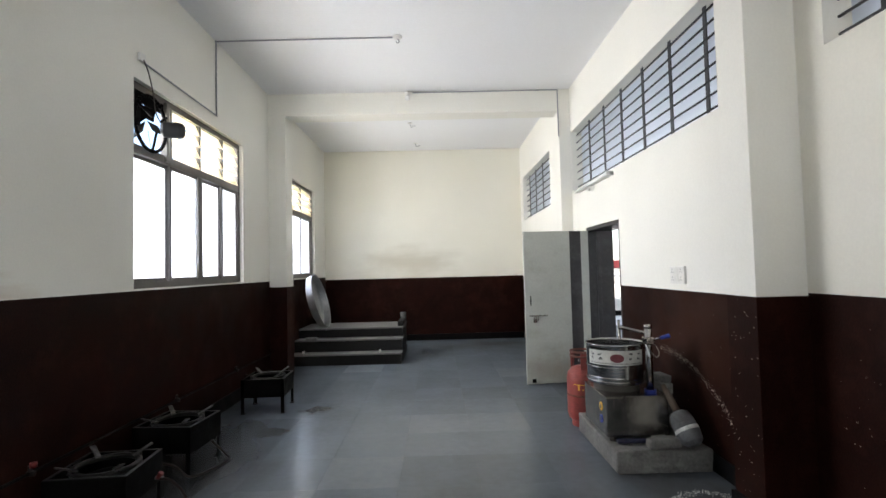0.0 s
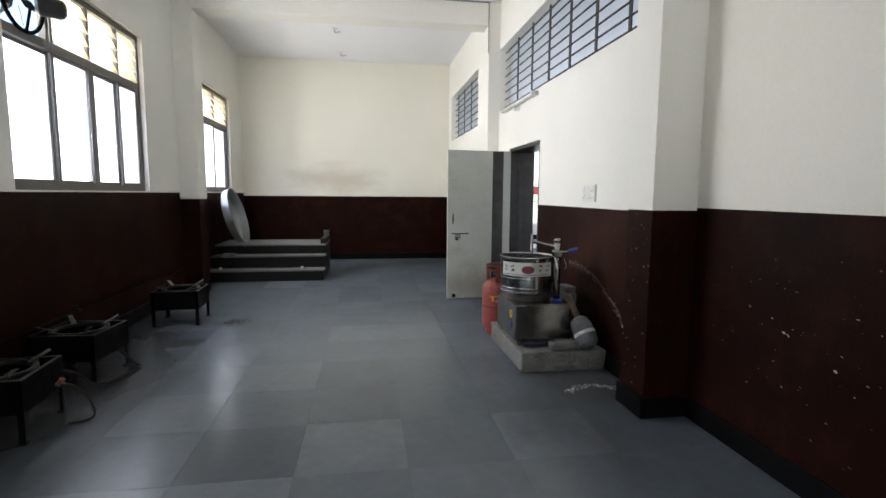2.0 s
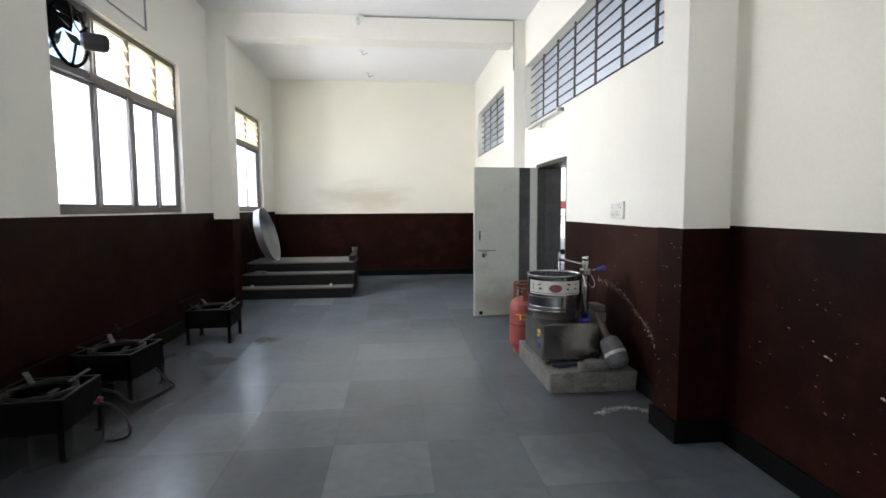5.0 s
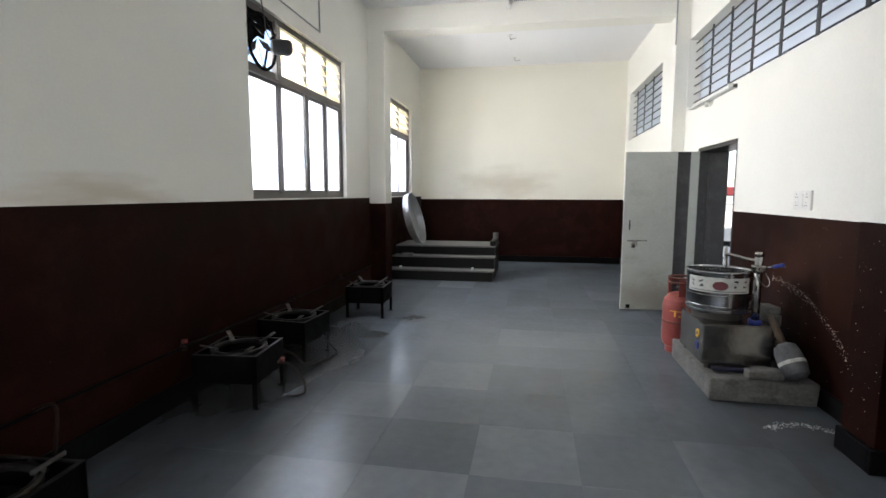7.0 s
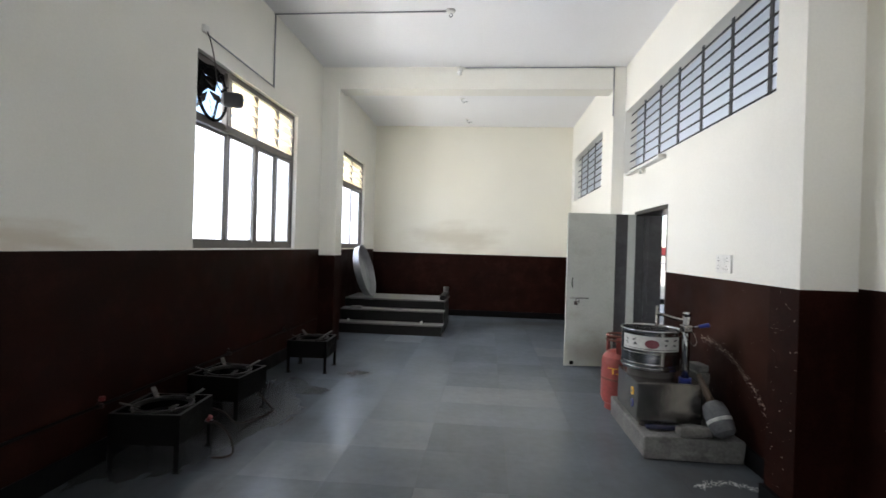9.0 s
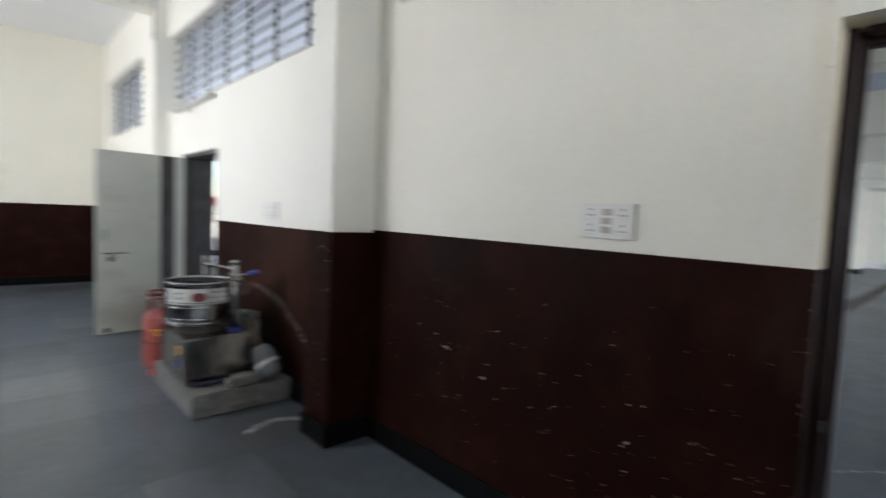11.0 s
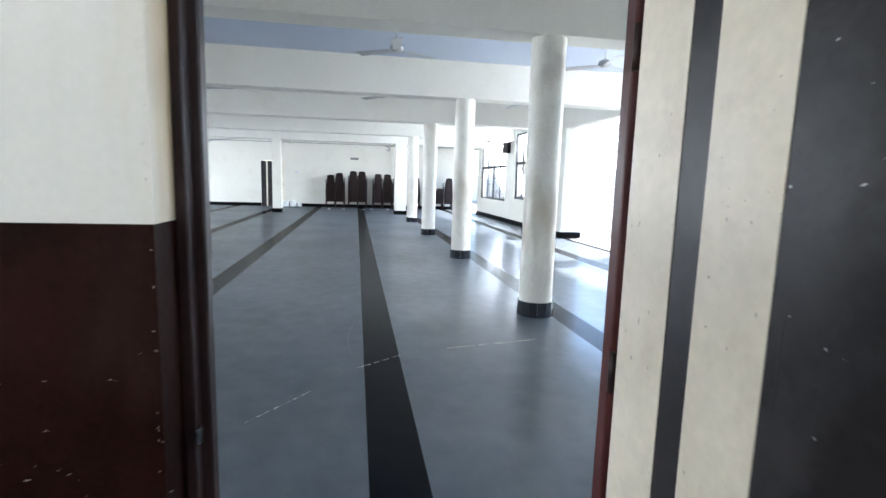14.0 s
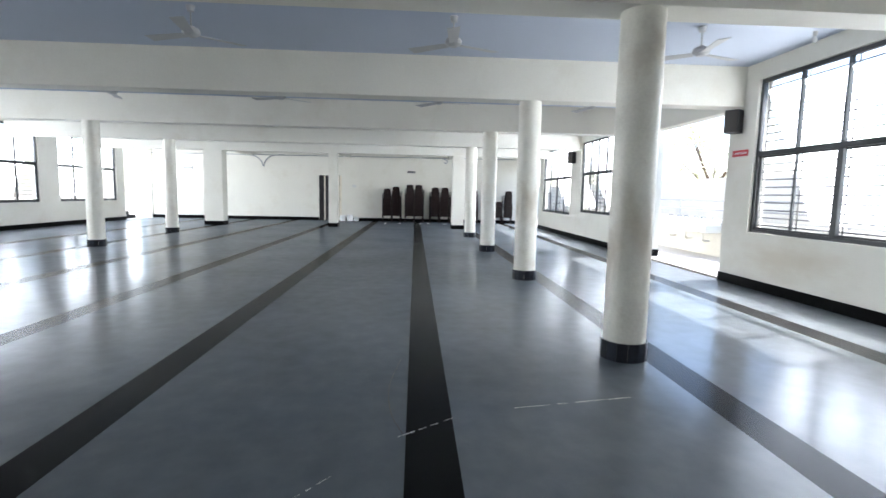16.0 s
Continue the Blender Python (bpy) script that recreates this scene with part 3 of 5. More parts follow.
def wall(name, axis, near, far, u0, u1, z1, holes, mats, label, dado=None, z0=0.0):
    """An upright wall across the x or y axis, from near (the face seen) to far, with openings through it: (u0, u1, z0, z1).
    mats: the seen face's paint, its dado's, and the paint of the far face."""
    us = sorted({u0, u1, *[h[0] for h in holes], *[h[1] for h in holes]})
    zs = sorted({z0, z1, *([dado] if dado else []), *[h[2] for h in holes], *[h[3] for h in holes]})
    us, zs = [u for u in us if u0 <= u <= u1], [z for z in zs if z0 <= z <= z1]

    def full(i, j):
        if not (0 <= i < len(us) - 1 and 0 <= j < len(zs) - 1):
            return False
        u, z = (us[i] + us[i + 1]) / 2, (zs[j] + zs[j + 1]) / 2
        return not any(h[0] < u < h[1] and h[2] < z < h[3] for h in holes)

    def at(u, v, z):
        return (v, u, z) if axis == "x" else (u, v, z)

    bm = bmesh.new()
    for i in range(len(us) - 1):
        for j in range(len(zs) - 1):
            if not full(i, j):
                continue
            a, b, c, d = us[i], us[i + 1], zs[j], zs[j + 1]
            low = 1 if dado and d <= dado + 1e-6 else 0
            quads = [([at(a, near, c), at(b, near, c), at(b, near, d), at(a, near, d)], low), ([at(a, far, c), at(b, far, c), at(b, far, d), at(a, far, d)], 2)]
            if not full(i - 1, j):
                quads.append(([at(a, near, c), at(a, far, c), at(a, far, d), at(a, near, d)], low))
            if not full(i + 1, j):
                quads.append(([at(b, near, c), at(b, far, c), at(b, far, d), at(b, near, d)], low))
            if not full(i, j - 1):
                quads.append(([at(a, near, c), at(b, near, c), at(b, far, c), at(a, far, c)], low))
            if not full(i, j + 1):
                quads.append(([at(a, near, d), at(b, near, d), at(b, far, d), at(a, far, d)], 0))
            for q, mi in quads:
                bm.faces.new([bm.verts.new(p) for p in q]).material_index = mi
    bmesh.ops.remove_doubles(bm, verts=bm.verts, dist=0.0005)
    return solid(name, bm, list(mats), label, "wall", "structure")


K = ("cream", "maroon", "hall_white")
# W3 is an added window, out of view, made for fill light
W1, W2, W3 = (1.27, 3.66, 1.49, 3.3), (5.05, 7.5, 1.49, 3.28), (-5.8, -3.4, 1.49, 3.36)
V1, V2, V3 = (0.65, 4.64, 2.735, 3.65), (5.5, 8.13, 2.64, 3.58), (-3.4, -0.22, 2.8, 3.6)
D1, D2 = (2.75, 4.03, 0.0, 2.125), (-3.59, -2.425, 0.0, 2.165)
wall("wall_kitchen_left", "x", LEFT, LEFT - 0.24, -8.0, FAR + 0.24, CEIL + 0.1, [W1, W2, W3], ("cream", "maroon", "plaster_out"), "cream painted wall with a maroon dado", 1.475)
wall("wall_kitchen_far", "y", FAR, FAR + 0.24, LEFT, 0.3, CEIL + 0.1, [], ("cream_far", "maroon", "plaster_out"), "cream end wall with soot stains and maroon dado", 1.415)
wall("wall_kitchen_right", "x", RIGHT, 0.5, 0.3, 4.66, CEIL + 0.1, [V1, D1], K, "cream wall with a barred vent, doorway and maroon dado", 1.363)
wall("wall_kitchen_right_far", "x", 0.0, 0.5, 4.66, FAR, CEIL + 0.1, [V2], K, "cream wall with a barred vent and maroon dado", DADO)
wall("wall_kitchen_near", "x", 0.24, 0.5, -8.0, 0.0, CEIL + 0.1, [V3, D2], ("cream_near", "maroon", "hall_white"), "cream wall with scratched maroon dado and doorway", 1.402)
# the opening behind the camera is added to let fill light in
wall("wall_kitchen_back", "y", -8.0, -8.24, LEFT - 0.24, 0.5, CEIL + 0.1, [(-3.3, -0.9, 1.49, 3.36)], K, "plain cream wall with maroon dado", DADO)
wall("pillar_near", "y", 0.0, 0.3, -0.07, 0.5, CEIL + 0.1, [], ("cream", "maroon", "cream"), "cream pillar with maroon dado", DADO)
bm = bmesh.new()
for z0, z1, mi in ((0.0, DADO, 1), (DADO, CEIL, 0)):
    box(bm, -0.0725, -0.0705, 0.001, 0.299, z0, z1, mat=mi)
solid("pillar_face", bm, ["cream", "maroon"], "cream pillar face with maroon dado", "pillar", "structure")
wall("pillar_left", "y", 4.66, 5.0, LEFT, -4.24, 4.0, [], ("cream", "maroon", "cream"), "cream pillar with maroon dado", DADO)
bm = bmesh.new()
box(bm, -4.2405, -4.2385, 4.661, 4.999, 0, DADO, mat=1)
box(bm, -4.2405, -4.2385, 4.661, 4.999, DADO, 4.0)
solid("pillar_face", bm, ["cream", "maroon"], "cream pillar face with maroon dado", "pillar", "structure")
bm = bmesh.new()
box(bm, -0.03, -0.0005, 4.658, 5.0, DADO, 4.0)
box(bm, -0.03, -0.0005, 4.658, 5.0, 0, DADO, mat=1)
solid("pillar_right", bm, ["cream", "maroon"], "shallow cream pillar with maroon dado", "pillar", "structure")
solid("beam_kitchen", B(LEFT, 0.0, 4.66, 5.0, 4.0, CEIL), "cream", "cream painted ceiling beam", "beam", "structure")
solid("ceiling_kitchen", B(LEFT, 0.5, -8.0, FAR, CEIL, CEIL + 0.15), "white_ceiling", "white painted kitchen ceiling", "ceiling", "structure")
# hall shell
HW = [(5.0, 8.38, 0.94, 3.47), (9.07, 12.7, 0.0, HBEAM), (14.35, 17.2, 0.95, 3.3), (18.3, 22.3, 0.8, 3.4), (22.9, 26.2, 0.0, HBEAM), (0.9, 4.0, 0.92, 3.43)]
# the windows from 5.2 to 11.8 are added, unseen, for fill light
HLW = [(1.2, 4.4, 0.0, 3.3), (5.2, 7.8, 0.9, 3.5), (8.2, 11.8, 0.9, 3.5), (15.1, 18.7, 0.9, 3.5), (19.7, 23.3, 0.9, 3.5), (23.9, 26.2, 0.0, 3.3)]
H3 = ("hall_white", "hall_white", "plaster_out")
wall("wall_hall_right", "y", HR, HR - 0.25, 0.5, HFAR + 0.25, HCEIL + 0.1, HW, H3, "white hall wall with wide barred windows and an opening")
wall("wall_hall_left", "y", HL, HL + 0.25, 0.25, HFAR + 0.25, HCEIL + 0.1, HLW, H3, "white hall wall with wide windows")
wall("wall_hall_far", "x", HFAR, HFAR + 0.25, HR, HL, HCEIL + 0.1, [(0.95, 2.0, 0.0, 2.32)], H3, "white far wall of the hall")
wall("wall_hall_near_right", "x", 0.5, 0.25, HR, -8.24, HCEIL + 0.1, [], H3, "white hall wall")
wall("wall_hall_near_left", "x", 0.5, 0.25, FAR + 0.24, HL, HCEIL + 0.1, [], H3, "white hall wall")
solid("ceiling_hall", B(0.25, HFAR, HR, HL, HCEIL, HCEIL + 0.15), "hall_ceiling", "pale blue hall ceiling between white beams", "ceiling", "structure")
for x in (4.6, 8.9, 13.2, 17.5, 21.65):
    solid("beam_hall", B(x - 0.19, x + 0.19, HR, HL, HBEAM, HCEIL), "hall_white", "white ceiling beam across the hall", "beam", "structure", "hall beams")
for y in (-4.75, 0.51, 5.4):
    solid("beam_hall_far", B(21.84, HFAR, y - 0.15, y + 0.15, HBEAM + 0.15, HCEIL), "hall_white", "white ceiling beam at the far bay", "beam", "structure")
# floors: kitchen bed under the tiles, hall slab, bands
solid("floor_kitchen_bed", B(LEFT, 0.5, -8.0, FAR, -0.12, -0.006), "grout", "dark mortar joints under the kitchen tiles", "floor", "structure")
BANDS = [(-7.58, -7.28), (-5.36, -5.06), (-3.2, -2.9), (-1.06, -0.77), (0.86, 1.15), (3.0, 3.3), (5.1, 5.4), (7.3, 7.6)]
ys = [HR] + [v for b in BANDS for v in b] + [HL]
floor_hall = tagged(new("floor_hall", mesh_of("floor_hall", B(0.5, HFAR, HR, HL, -0.12, -0.02), "grout")), "polished grey stone hall floor with black bands", "floor", "", "structure")
for a, b in zip(ys[::2], ys[1::2]):
    part("floor_panel", B(0.5, HFAR, a + 0.002, b - 0.002, -0.02, 0.0), "hall_floor", floor_hall)
for a, b in BANDS:
    part("floor_band", B(0.5, HFAR, a, b, -0.02, 0.0), "band", floor_hall, "black stone band")
solid("threshold", B(0.24, 0.5, -3.59, -2.425, -0.05, 0.0), "hall_floor", "grey stone threshold in the doorway", "threshold", "structure")
solid("threshold_small", B(RIGHT, 0.5, D1[0], D1[1], -0.05, 0.001), "hall_floor", "grey stone threshold in the doorway", "threshold", "structure")


def skirting(name, x0, x1, y0, y1, h=0.13):
    solid(name, B(x0, x1, y0, y1, 0, h, bevel=0.004), "skirting", "black stone skirting along the wall", "skirting", "structure")


skirting("baseboard_near", 0.22, 0.24, -2.425, -0.002, 0.14)
skirting("baseboard_pillar", -0.105, 0.22, -0.032, 0.0, 0.14)
skirting("baseboard_pillar_face", -0.105, -0.0726, 0.0, 0.3, 0.14)
skirting("baseboard_right", RIGHT - 0.02, RIGHT, 0.3, D1[0], 0.14)
skirting("baseboard_right_far", -0.02, 0.0, 5.0, FAR, 0.14)
skirting("baseboard_far", LEFT, 0.0, FAR - 0.02, FAR, 0.14)
skirting("baseboard_left", LEFT, LEFT + 0.02, -8.0, 4.66, 0.16)
for a, b in ((0.5, 9.07), (12.7, 22.9)):
    skirting("baseboard_hall_right", a, b, HR, HR + 0.022, 0.16)
skirting("baseboard_hall_left", 4.4, 23.9, HL - 0.022, HL, 0.16)
skirting("baseboard_hall_far", HFAR - 0.022, HFAR, HR, 0.95, 0.16)
skirting("baseboard_hall_far_left", HFAR - 0.022, HFAR, 2.0, HL, 0.16)

# ---- outdoors ----
solid("ground", B(-120, 150, -150, 150, -0.6, -0.3), "earth", "dry pale ground outside", "ground", "structure")
solid("pavement_right", B(0.0, 30, -11.1, HR - 0.25, -0.3, -0.02), "concrete_out", "pale sunlit verandah paving", "pavement", "structure")
solid("pavement_left", B(0.0, 30, HL + 0.25, 13.1, -0.3, -0.02), "concrete_out", "pale sunlit verandah paving", "pavement", "structure")
solid("parapet_right", B(0.0, 30, -11.1, -10.9, -0.02, 0.95), "plaster_out", "low pale parapet wall", "parapet", "structure")
skirting("baseboard_parapet", 0.0, 8.0, 12.88, 12.9, 0.16)
solid("compound_wall", B(0.0, 60, -14.8, -14.5, -0.3, 2.3), "plaster_out", "pale compound wall beyond the verandah", "wall", "structure")
solid("parapet_left", B(0.0, 30, 12.9, 13.1, -0.02, 1.0), "plaster_out", "low pale parapet wall", "parapet", "structure")

# ---- columns ----


def round_column(x, y):
    c = thing("column", pose(x, y, 0), "round white painted column with a black tiled base", "column", "hall columns")
    part("shaft", L([(0.19, 0.02), (0.19, 1.5), (0.19, HBEAM)], 32), "column", c)
    n = 14
    tile = bmesh.new()
    r, w = 0.196, 2 * math.pi / n
    pts = [(rr * math.cos(a), rr * math.sin(a)) for rr in (r, r + 0.016) for a in (-w / 2 + 0.008, w / 2 - 0.008)]
    lo = [tile.verts.new((px, py, 0.0)) for px, py in pts]
    hi = [tile.verts.new((px, py, 0.17)) for px, py in pts]
    for q in ((lo[2], lo[3], hi[3], hi[2]), (hi[2], hi[3], hi[1], hi[0]), (lo[0], lo[2], hi[2], hi[0]), (lo[1], hi[1], hi[3], lo[3]), (lo[0], hi[0], hi[1], lo[1]), (lo[0], lo[1], lo[3], lo[2])):
        tile.faces.new(q)
    me = mesh_of("base_tile", tile, "black_tile")
    for k in range(n):
        t = new("base_tile", me)
        t.parent, t.matrix_basis = c, pose(0, 0, 0, 0, 0, 360 * k / n)
    return c


first = round_column(4.6, -4.9)
for x, y in ((8.9, -4.9), (13.2, -4.85), (17.5, -4.85), (13.1, 5.02), (17.5, 5.24), (8.9, 4.95), (4.6, 4.9)):
    copy_thing(first, pose(x, y, 0))
for x, y, a, b in ((21.6, -4.75, 0.25, 0.25), (21.65, 0.51, 0.2, 0.18), (21.7, 5.4, 0.25, 0.38), (12.95, -8.9, 0.3, 0.3)):
    c = thing("square_pier", pose(x, y, 0), "square white painted pier with a black base", "pier", "hall piers")
    part("shaft", B(-a, a, -b, b, 0.0, HBEAM, bevel=0.01), "hall_white", c)
    part("base", B(-a - 0.015, a + 0.015, -b - 0.015, b + 0.015, 0.0, 0.17, bevel=0.004), "skirting", c)

# ---- windows ----


def slider_window(name, m, w, h, transom, bays, louvres, mat, label, grill=0, pane="frosted", spread=None):
    """A window from its bottom middle, u across, y outwards: frame, transom, sliding sashes below, louvres or lights above."""
    win = thing(name, m, label, "window", "", "structure")
    f, d = 0.06, 0.07
    y0 = 0.05
    part("window_frame", box(box(box(box(bmesh.new(), -w / 2, w / 2, y0, y0 + d, 0, f), -w / 2, w / 2, y0, y0 + d, h - f, h), -w / 2, -w / 2 + f, y0, y0 + d, f, h - f), w / 2 - f, w / 2, y0, y0 + d, f, h - f), mat, win)
    part("transom", B(-w / 2 + f, w / 2 - f, y0 - 0.005, y0 + d, transom - 0.04, transom + 0.04, bevel=0.004), mat, win)
    edges = [-w / 2 + f + (w - 2 * f) * q for q in (spread or [k / bays for k in range(bays + 1)])]
    if bays == 4:
        part("middle_post", B(edges[2] - 0.05, edges[2] + 0.05, y0 - 0.003, y0 + d - 0.002, f, transom - 0.04, bevel=0.004), mat, win)
    for k in range(1, bays):
        u = edges[k]
        part("mullion", B(u - 0.022, u + 0.022, y0 + 0.004, y0 + d - 0.004, transom + 0.04, h - f), mat, win)
    for k in range(bays):
        u0, u1 = edges[k], edges[k + 1]
        yy = y0 + (0.012 if k % 2 else 0.04)
        s = 0.03
        sash = part("sash", box(box(box(box(bmesh.new(), u0 - 0.01, u0 + s, yy, yy + 0.025, f, transom - 0.04), u1 - s, u1 + 0.01, yy, yy + 0.025, f, transom - 0.04), u0 + s, u1 - s, yy, yy + 0.025, f, f + s), u0 + s, u1 - s, yy, yy + 0.025, transom - 0.04 - s, transom - 0.04), mat, win)
        p = part("pane", B(u0 + s - 0.004, u1 - s + 0.004, yy + 0.010, yy + 0.014, f + s - 0.004, transom - 0.036 - s), pane, win)
        p.visible_shadow = False
        if louvres and not (louvres == "fan" and k == 0):
            n, hh = 4, h - f - transom - 0.04
            for j in range(n):
                z = transom + 0.04 + hh * j / n
                tmp = bmesh.new()
                box(tmp, u0 + 0.024, u1 - 0.024, -0.003, 0.003, 0.0, hh / n * 1.12)
                bm = bmesh.new()
                pour(tmp, bm, 0, Matrix.Translation((0, y0 - 0.01, z)) @ Matrix.Rotation(radians(-24), 4, "X"))
                slat = part("louvre_slat", bm, "sheet_amber", win)
                slat.visible_shadow = False
        elif not louvres:
            p = part("pane", B(u0 + 0.02, u1 - 0.02, y0 + 0.03, y0 + 0.034, transom + 0.038, h - f + 0.004), pane, win)
            p.visible_shadow = False
    if grill:
        bm = bmesh.new()
        for j in range(grill):
            z = f + (h - 2 * f) * (j + 0.5) / grill
            rod(bm, (-w / 2, 0.2, z), (w / 2, 0.2, z), 0.011, 6)
        for j in range(bays + 1):
            u = -w / 2 + w * j / bays
            rod(bm, (u, 0.2, 0), (u, 0.2, h), 0.011, 6)
        part("grille", bm, "bar_black", win, "black iron grille")
    return win


def mid(v):
    return (v[0] + v[1]) / 2


for name, v, fan, spread in (("window_1", W1, "fan", (0, 0.28, 0.545, 0.8, 1)), ("window_2", W2, "all", (0, 0.34, 0.67, 1)), ("window_3", W3, "all", (0, 0.28, 0.545, 0.8, 1))):
    slider_window(name, pose(LEFT, mid(v), v[2], 0, 0, 90), v[1] - v[0], v[3] - v[2], 1.22, len(spread) - 1, fan, "alu_dark", "dark framed sliding window with amber louvres above", spread=spread)
# added window out of view, in front of the back fill lamp
slider_window("window_20", pose(-2.1, -8.0, 1.49, 0, 0, 180), 2.4, 1.87, 1.2, 4, "all", "alu_dark", "dark framed sliding window with amber louvres above")
for k, v in enumerate(HW):
    if v[2] > 0:
        slider_window("window_%d" % (4 + k), pose(mid(v), HR, v[2], 0, 0, 180), v[1] - v[0], v[3] - v[2], 1.31 if k != 3 else 1.4, 4, "", "alu_grey", "wide dark grey framed window with an iron grille", 19, "glass")
for k, v in enumerate(HLW):
    if v[2] > 0:
        slider_window("window_%d" % (11 + k), pose(mid(v), HL, v[2]), v[1] - v[0], v[3] - v[2], 1.35, 4, "", "alu_grey", "wide dark grey framed window with an iron grille", 19, "glass")


def vent(name, m, w, h, posts):
    """A barred vent from its bottom middle; posts: how far each stands from its middle."""
    v = thing(name, m, "high barred vent window with black iron bars", "window", "", "structure")
    p = part("pane", B(-w / 2, w / 2, 0.17, 0.176, 0, h), "frosted", v, "frosted bluish glass")
    p.visible_shadow = False
    for u in posts:
        part("post", B(u - 0.024, u + 0.024, 0.09, 0.1, 0, h), "bar_black", v)
    n = 8
    for k in range(n):
        z = h * (k + 0.6) / n
        part("bar", R((-w / 2, 0.095, z), (w / 2, 0.095, z), 0.01, 6), "bar_black", v)
    return v


vent("vent_1", pose(RIGHT, mid(V1), V1[2], 0, 0, -90), V1[1] - V1[0], V1[3] - V1[2], [mid(V1) - 0.96 - 0.61 * k for k in range(6)])
vent("vent_2", pose(0.0, mid(V2), V2[2], 0, 0, -90), V2[1] - V2[0], V2[3] - V2[2], [-0.98, -0.33, 0.33, 0.98])
vent("vent_3", pose(0.24, mid(V3), V3[2], 0, 0, -90), V3[1] - V3[0], V3[3] - V3[2], [-1.3, -0.78, -0.26, 0.26, 0.78, 1.3])

# ---- doors ----


def door_frame(name, m, w, h, mat, label):
    """A door frame from its bottom middle: u across, y through the wall."""
    d = thing(name, m, label, "door frame", "", "structure")
    f = 0.05
    for s in (-1, 1):
        bm = B(s * w / 2, s * (w / 2 - f * 0.55), 0, 0.05, 0, h, bevel=0.005)
        if s > 0 and len(mat) > 1:
            bm = B(w / 2, w / 2 - 0.03, 0, 0.05, 0, h, bevel=0.005)
        box(bm, s * w / 2, s * (w / 2 - f), 0.05, 0.1, 0, h, bevel=0.006)
        part("jamb", bm, mat[-1] if s > 0 else mat[0], d)
    part("head", box(B(-w / 2 + f, w / 2 - f, 0, 0.05, h - f * 0.55, h, bevel=0.005), -w / 2 + f, w / 2 - f, 0.05, 0.1, h - f, h, bevel=0.006), mat[0], d)
    return d


dframe = door_frame("door_frame_1", pose(0.36, (D2[0] + D2[1]) / 2, 0, 0, 0, -90), D2[1] - D2[0], D2[3] - 0.002, ["frame_dark", "frame_red"], "worn dark brown wooden door frame")
part("strike_plate", B(-0.56, -0.545, -0.008, 0.02, 0.86, 0.9, bevel=0.003), "steel_dull", dframe)
lining = thing("door_frame_2", pose(RIGHT + 0.004, 0, 0), "deep dark painted door frame", "door frame", "", "structure")
for y in (D1[0], D1[1] - 0.05):
    part("jamb", box(B(0, 0.356, y + 0.0005, y + 0.0495, 0.002, D1[3] - 0.002, bevel=0.004), 0.12, 0.17, y - 0.02 if y > 3 else y + 0.04, y + 0.01 if y > 3 else y + 0.07, 0.002, D1[3] - 0.05, bevel=0.004), "door_black", lining)
part("head", B(0, 0.356, D1[0] + 0.05, D1[1] - 0.05, D1[3] - 0.05, D1[3] - 0.002, bevel=0.004), "door_black", lining)

# wide leaf with painted stripes and lettering, standing open
leaf = thing("kitchen_door", pose(0.2, -3.44, 0.012, 0, 0, 0.3), "open door leaf in black and cream stripes with white lettering", "door", "", "structure")
part("panel", B(-0.95, 0.0, -0.036, 0.0, 0, 2.03, bevel=0.003), "door_black", leaf)
part("stripe", B(-0.172, -0.003, 0.0, 0.0025, 0.004, 2.026), "door_cream", leaf, "scuffed cream stripe")
part("stripe", B(-0.417, -0.25, 0.0, 0.0025, 0.004, 2.026), "door_cream", leaf, "scuffed cream stripe")
part("edge", B(-0.002, 0.004, -0.034, -0.001, 0.004, 2.026), "frame_dark", leaf, "dark hinge edge")
for z in (0.3, 1.05, 1.8):
    part("hinge", R((0.012, 0.004, z - 0.05), (0.012, 0.004, z + 0.05), 0.009), "frame_dark", leaf)


def letters(text, x, z, size, parent):
    cu = bpy.data.curves.new("lettering", "FONT")
    cu.body, cu.size, cu.extrude, cu.offset = text, size, 0.0012, 0.0014
    ob = new("lettering", cu)
    bpy.context.view_layer.update()
    me = bpy.data.meshes.new_from_object(ob)
    bpy.data.objects.remove(ob)
    me.materials.clear()
    me.materials.append(M["label_white"])
    o = new("lettering", me)
    o.parent = parent
    o.matrix_basis = pose(x, 0.0018, z, 90, 0, 180)
    return tagged(o, "white painted lettering")


letters("KITCHEN", -0.5, 1.848, 0.056, leaf)
letters("NO ADMISSION", -0.43, 1.772, 0.056, leaf)
bm = bmesh.new()


def smear(bm, a, b, w0, w1):
    """A flat streak of paint on the leaf, from a to b, that tapers from w0 to w1."""
    a, b = Vector((a[0], 0.0009, a[1])), Vector((b[0], 0.0009, b[1]))
    side = (b - a).cross(Vector((0, 1, 0))).normalized()
    bm.faces.new([bm.verts.new(p) for p in (a + side * w0, a - side * w0, a * 0.5 + b * 0.5 - side * (w0 + w1) * 0.45, b - side * w1, b + side * w1, a * 0.5 + b * 0.5 + side * (w0 + w1) * 0.6)])


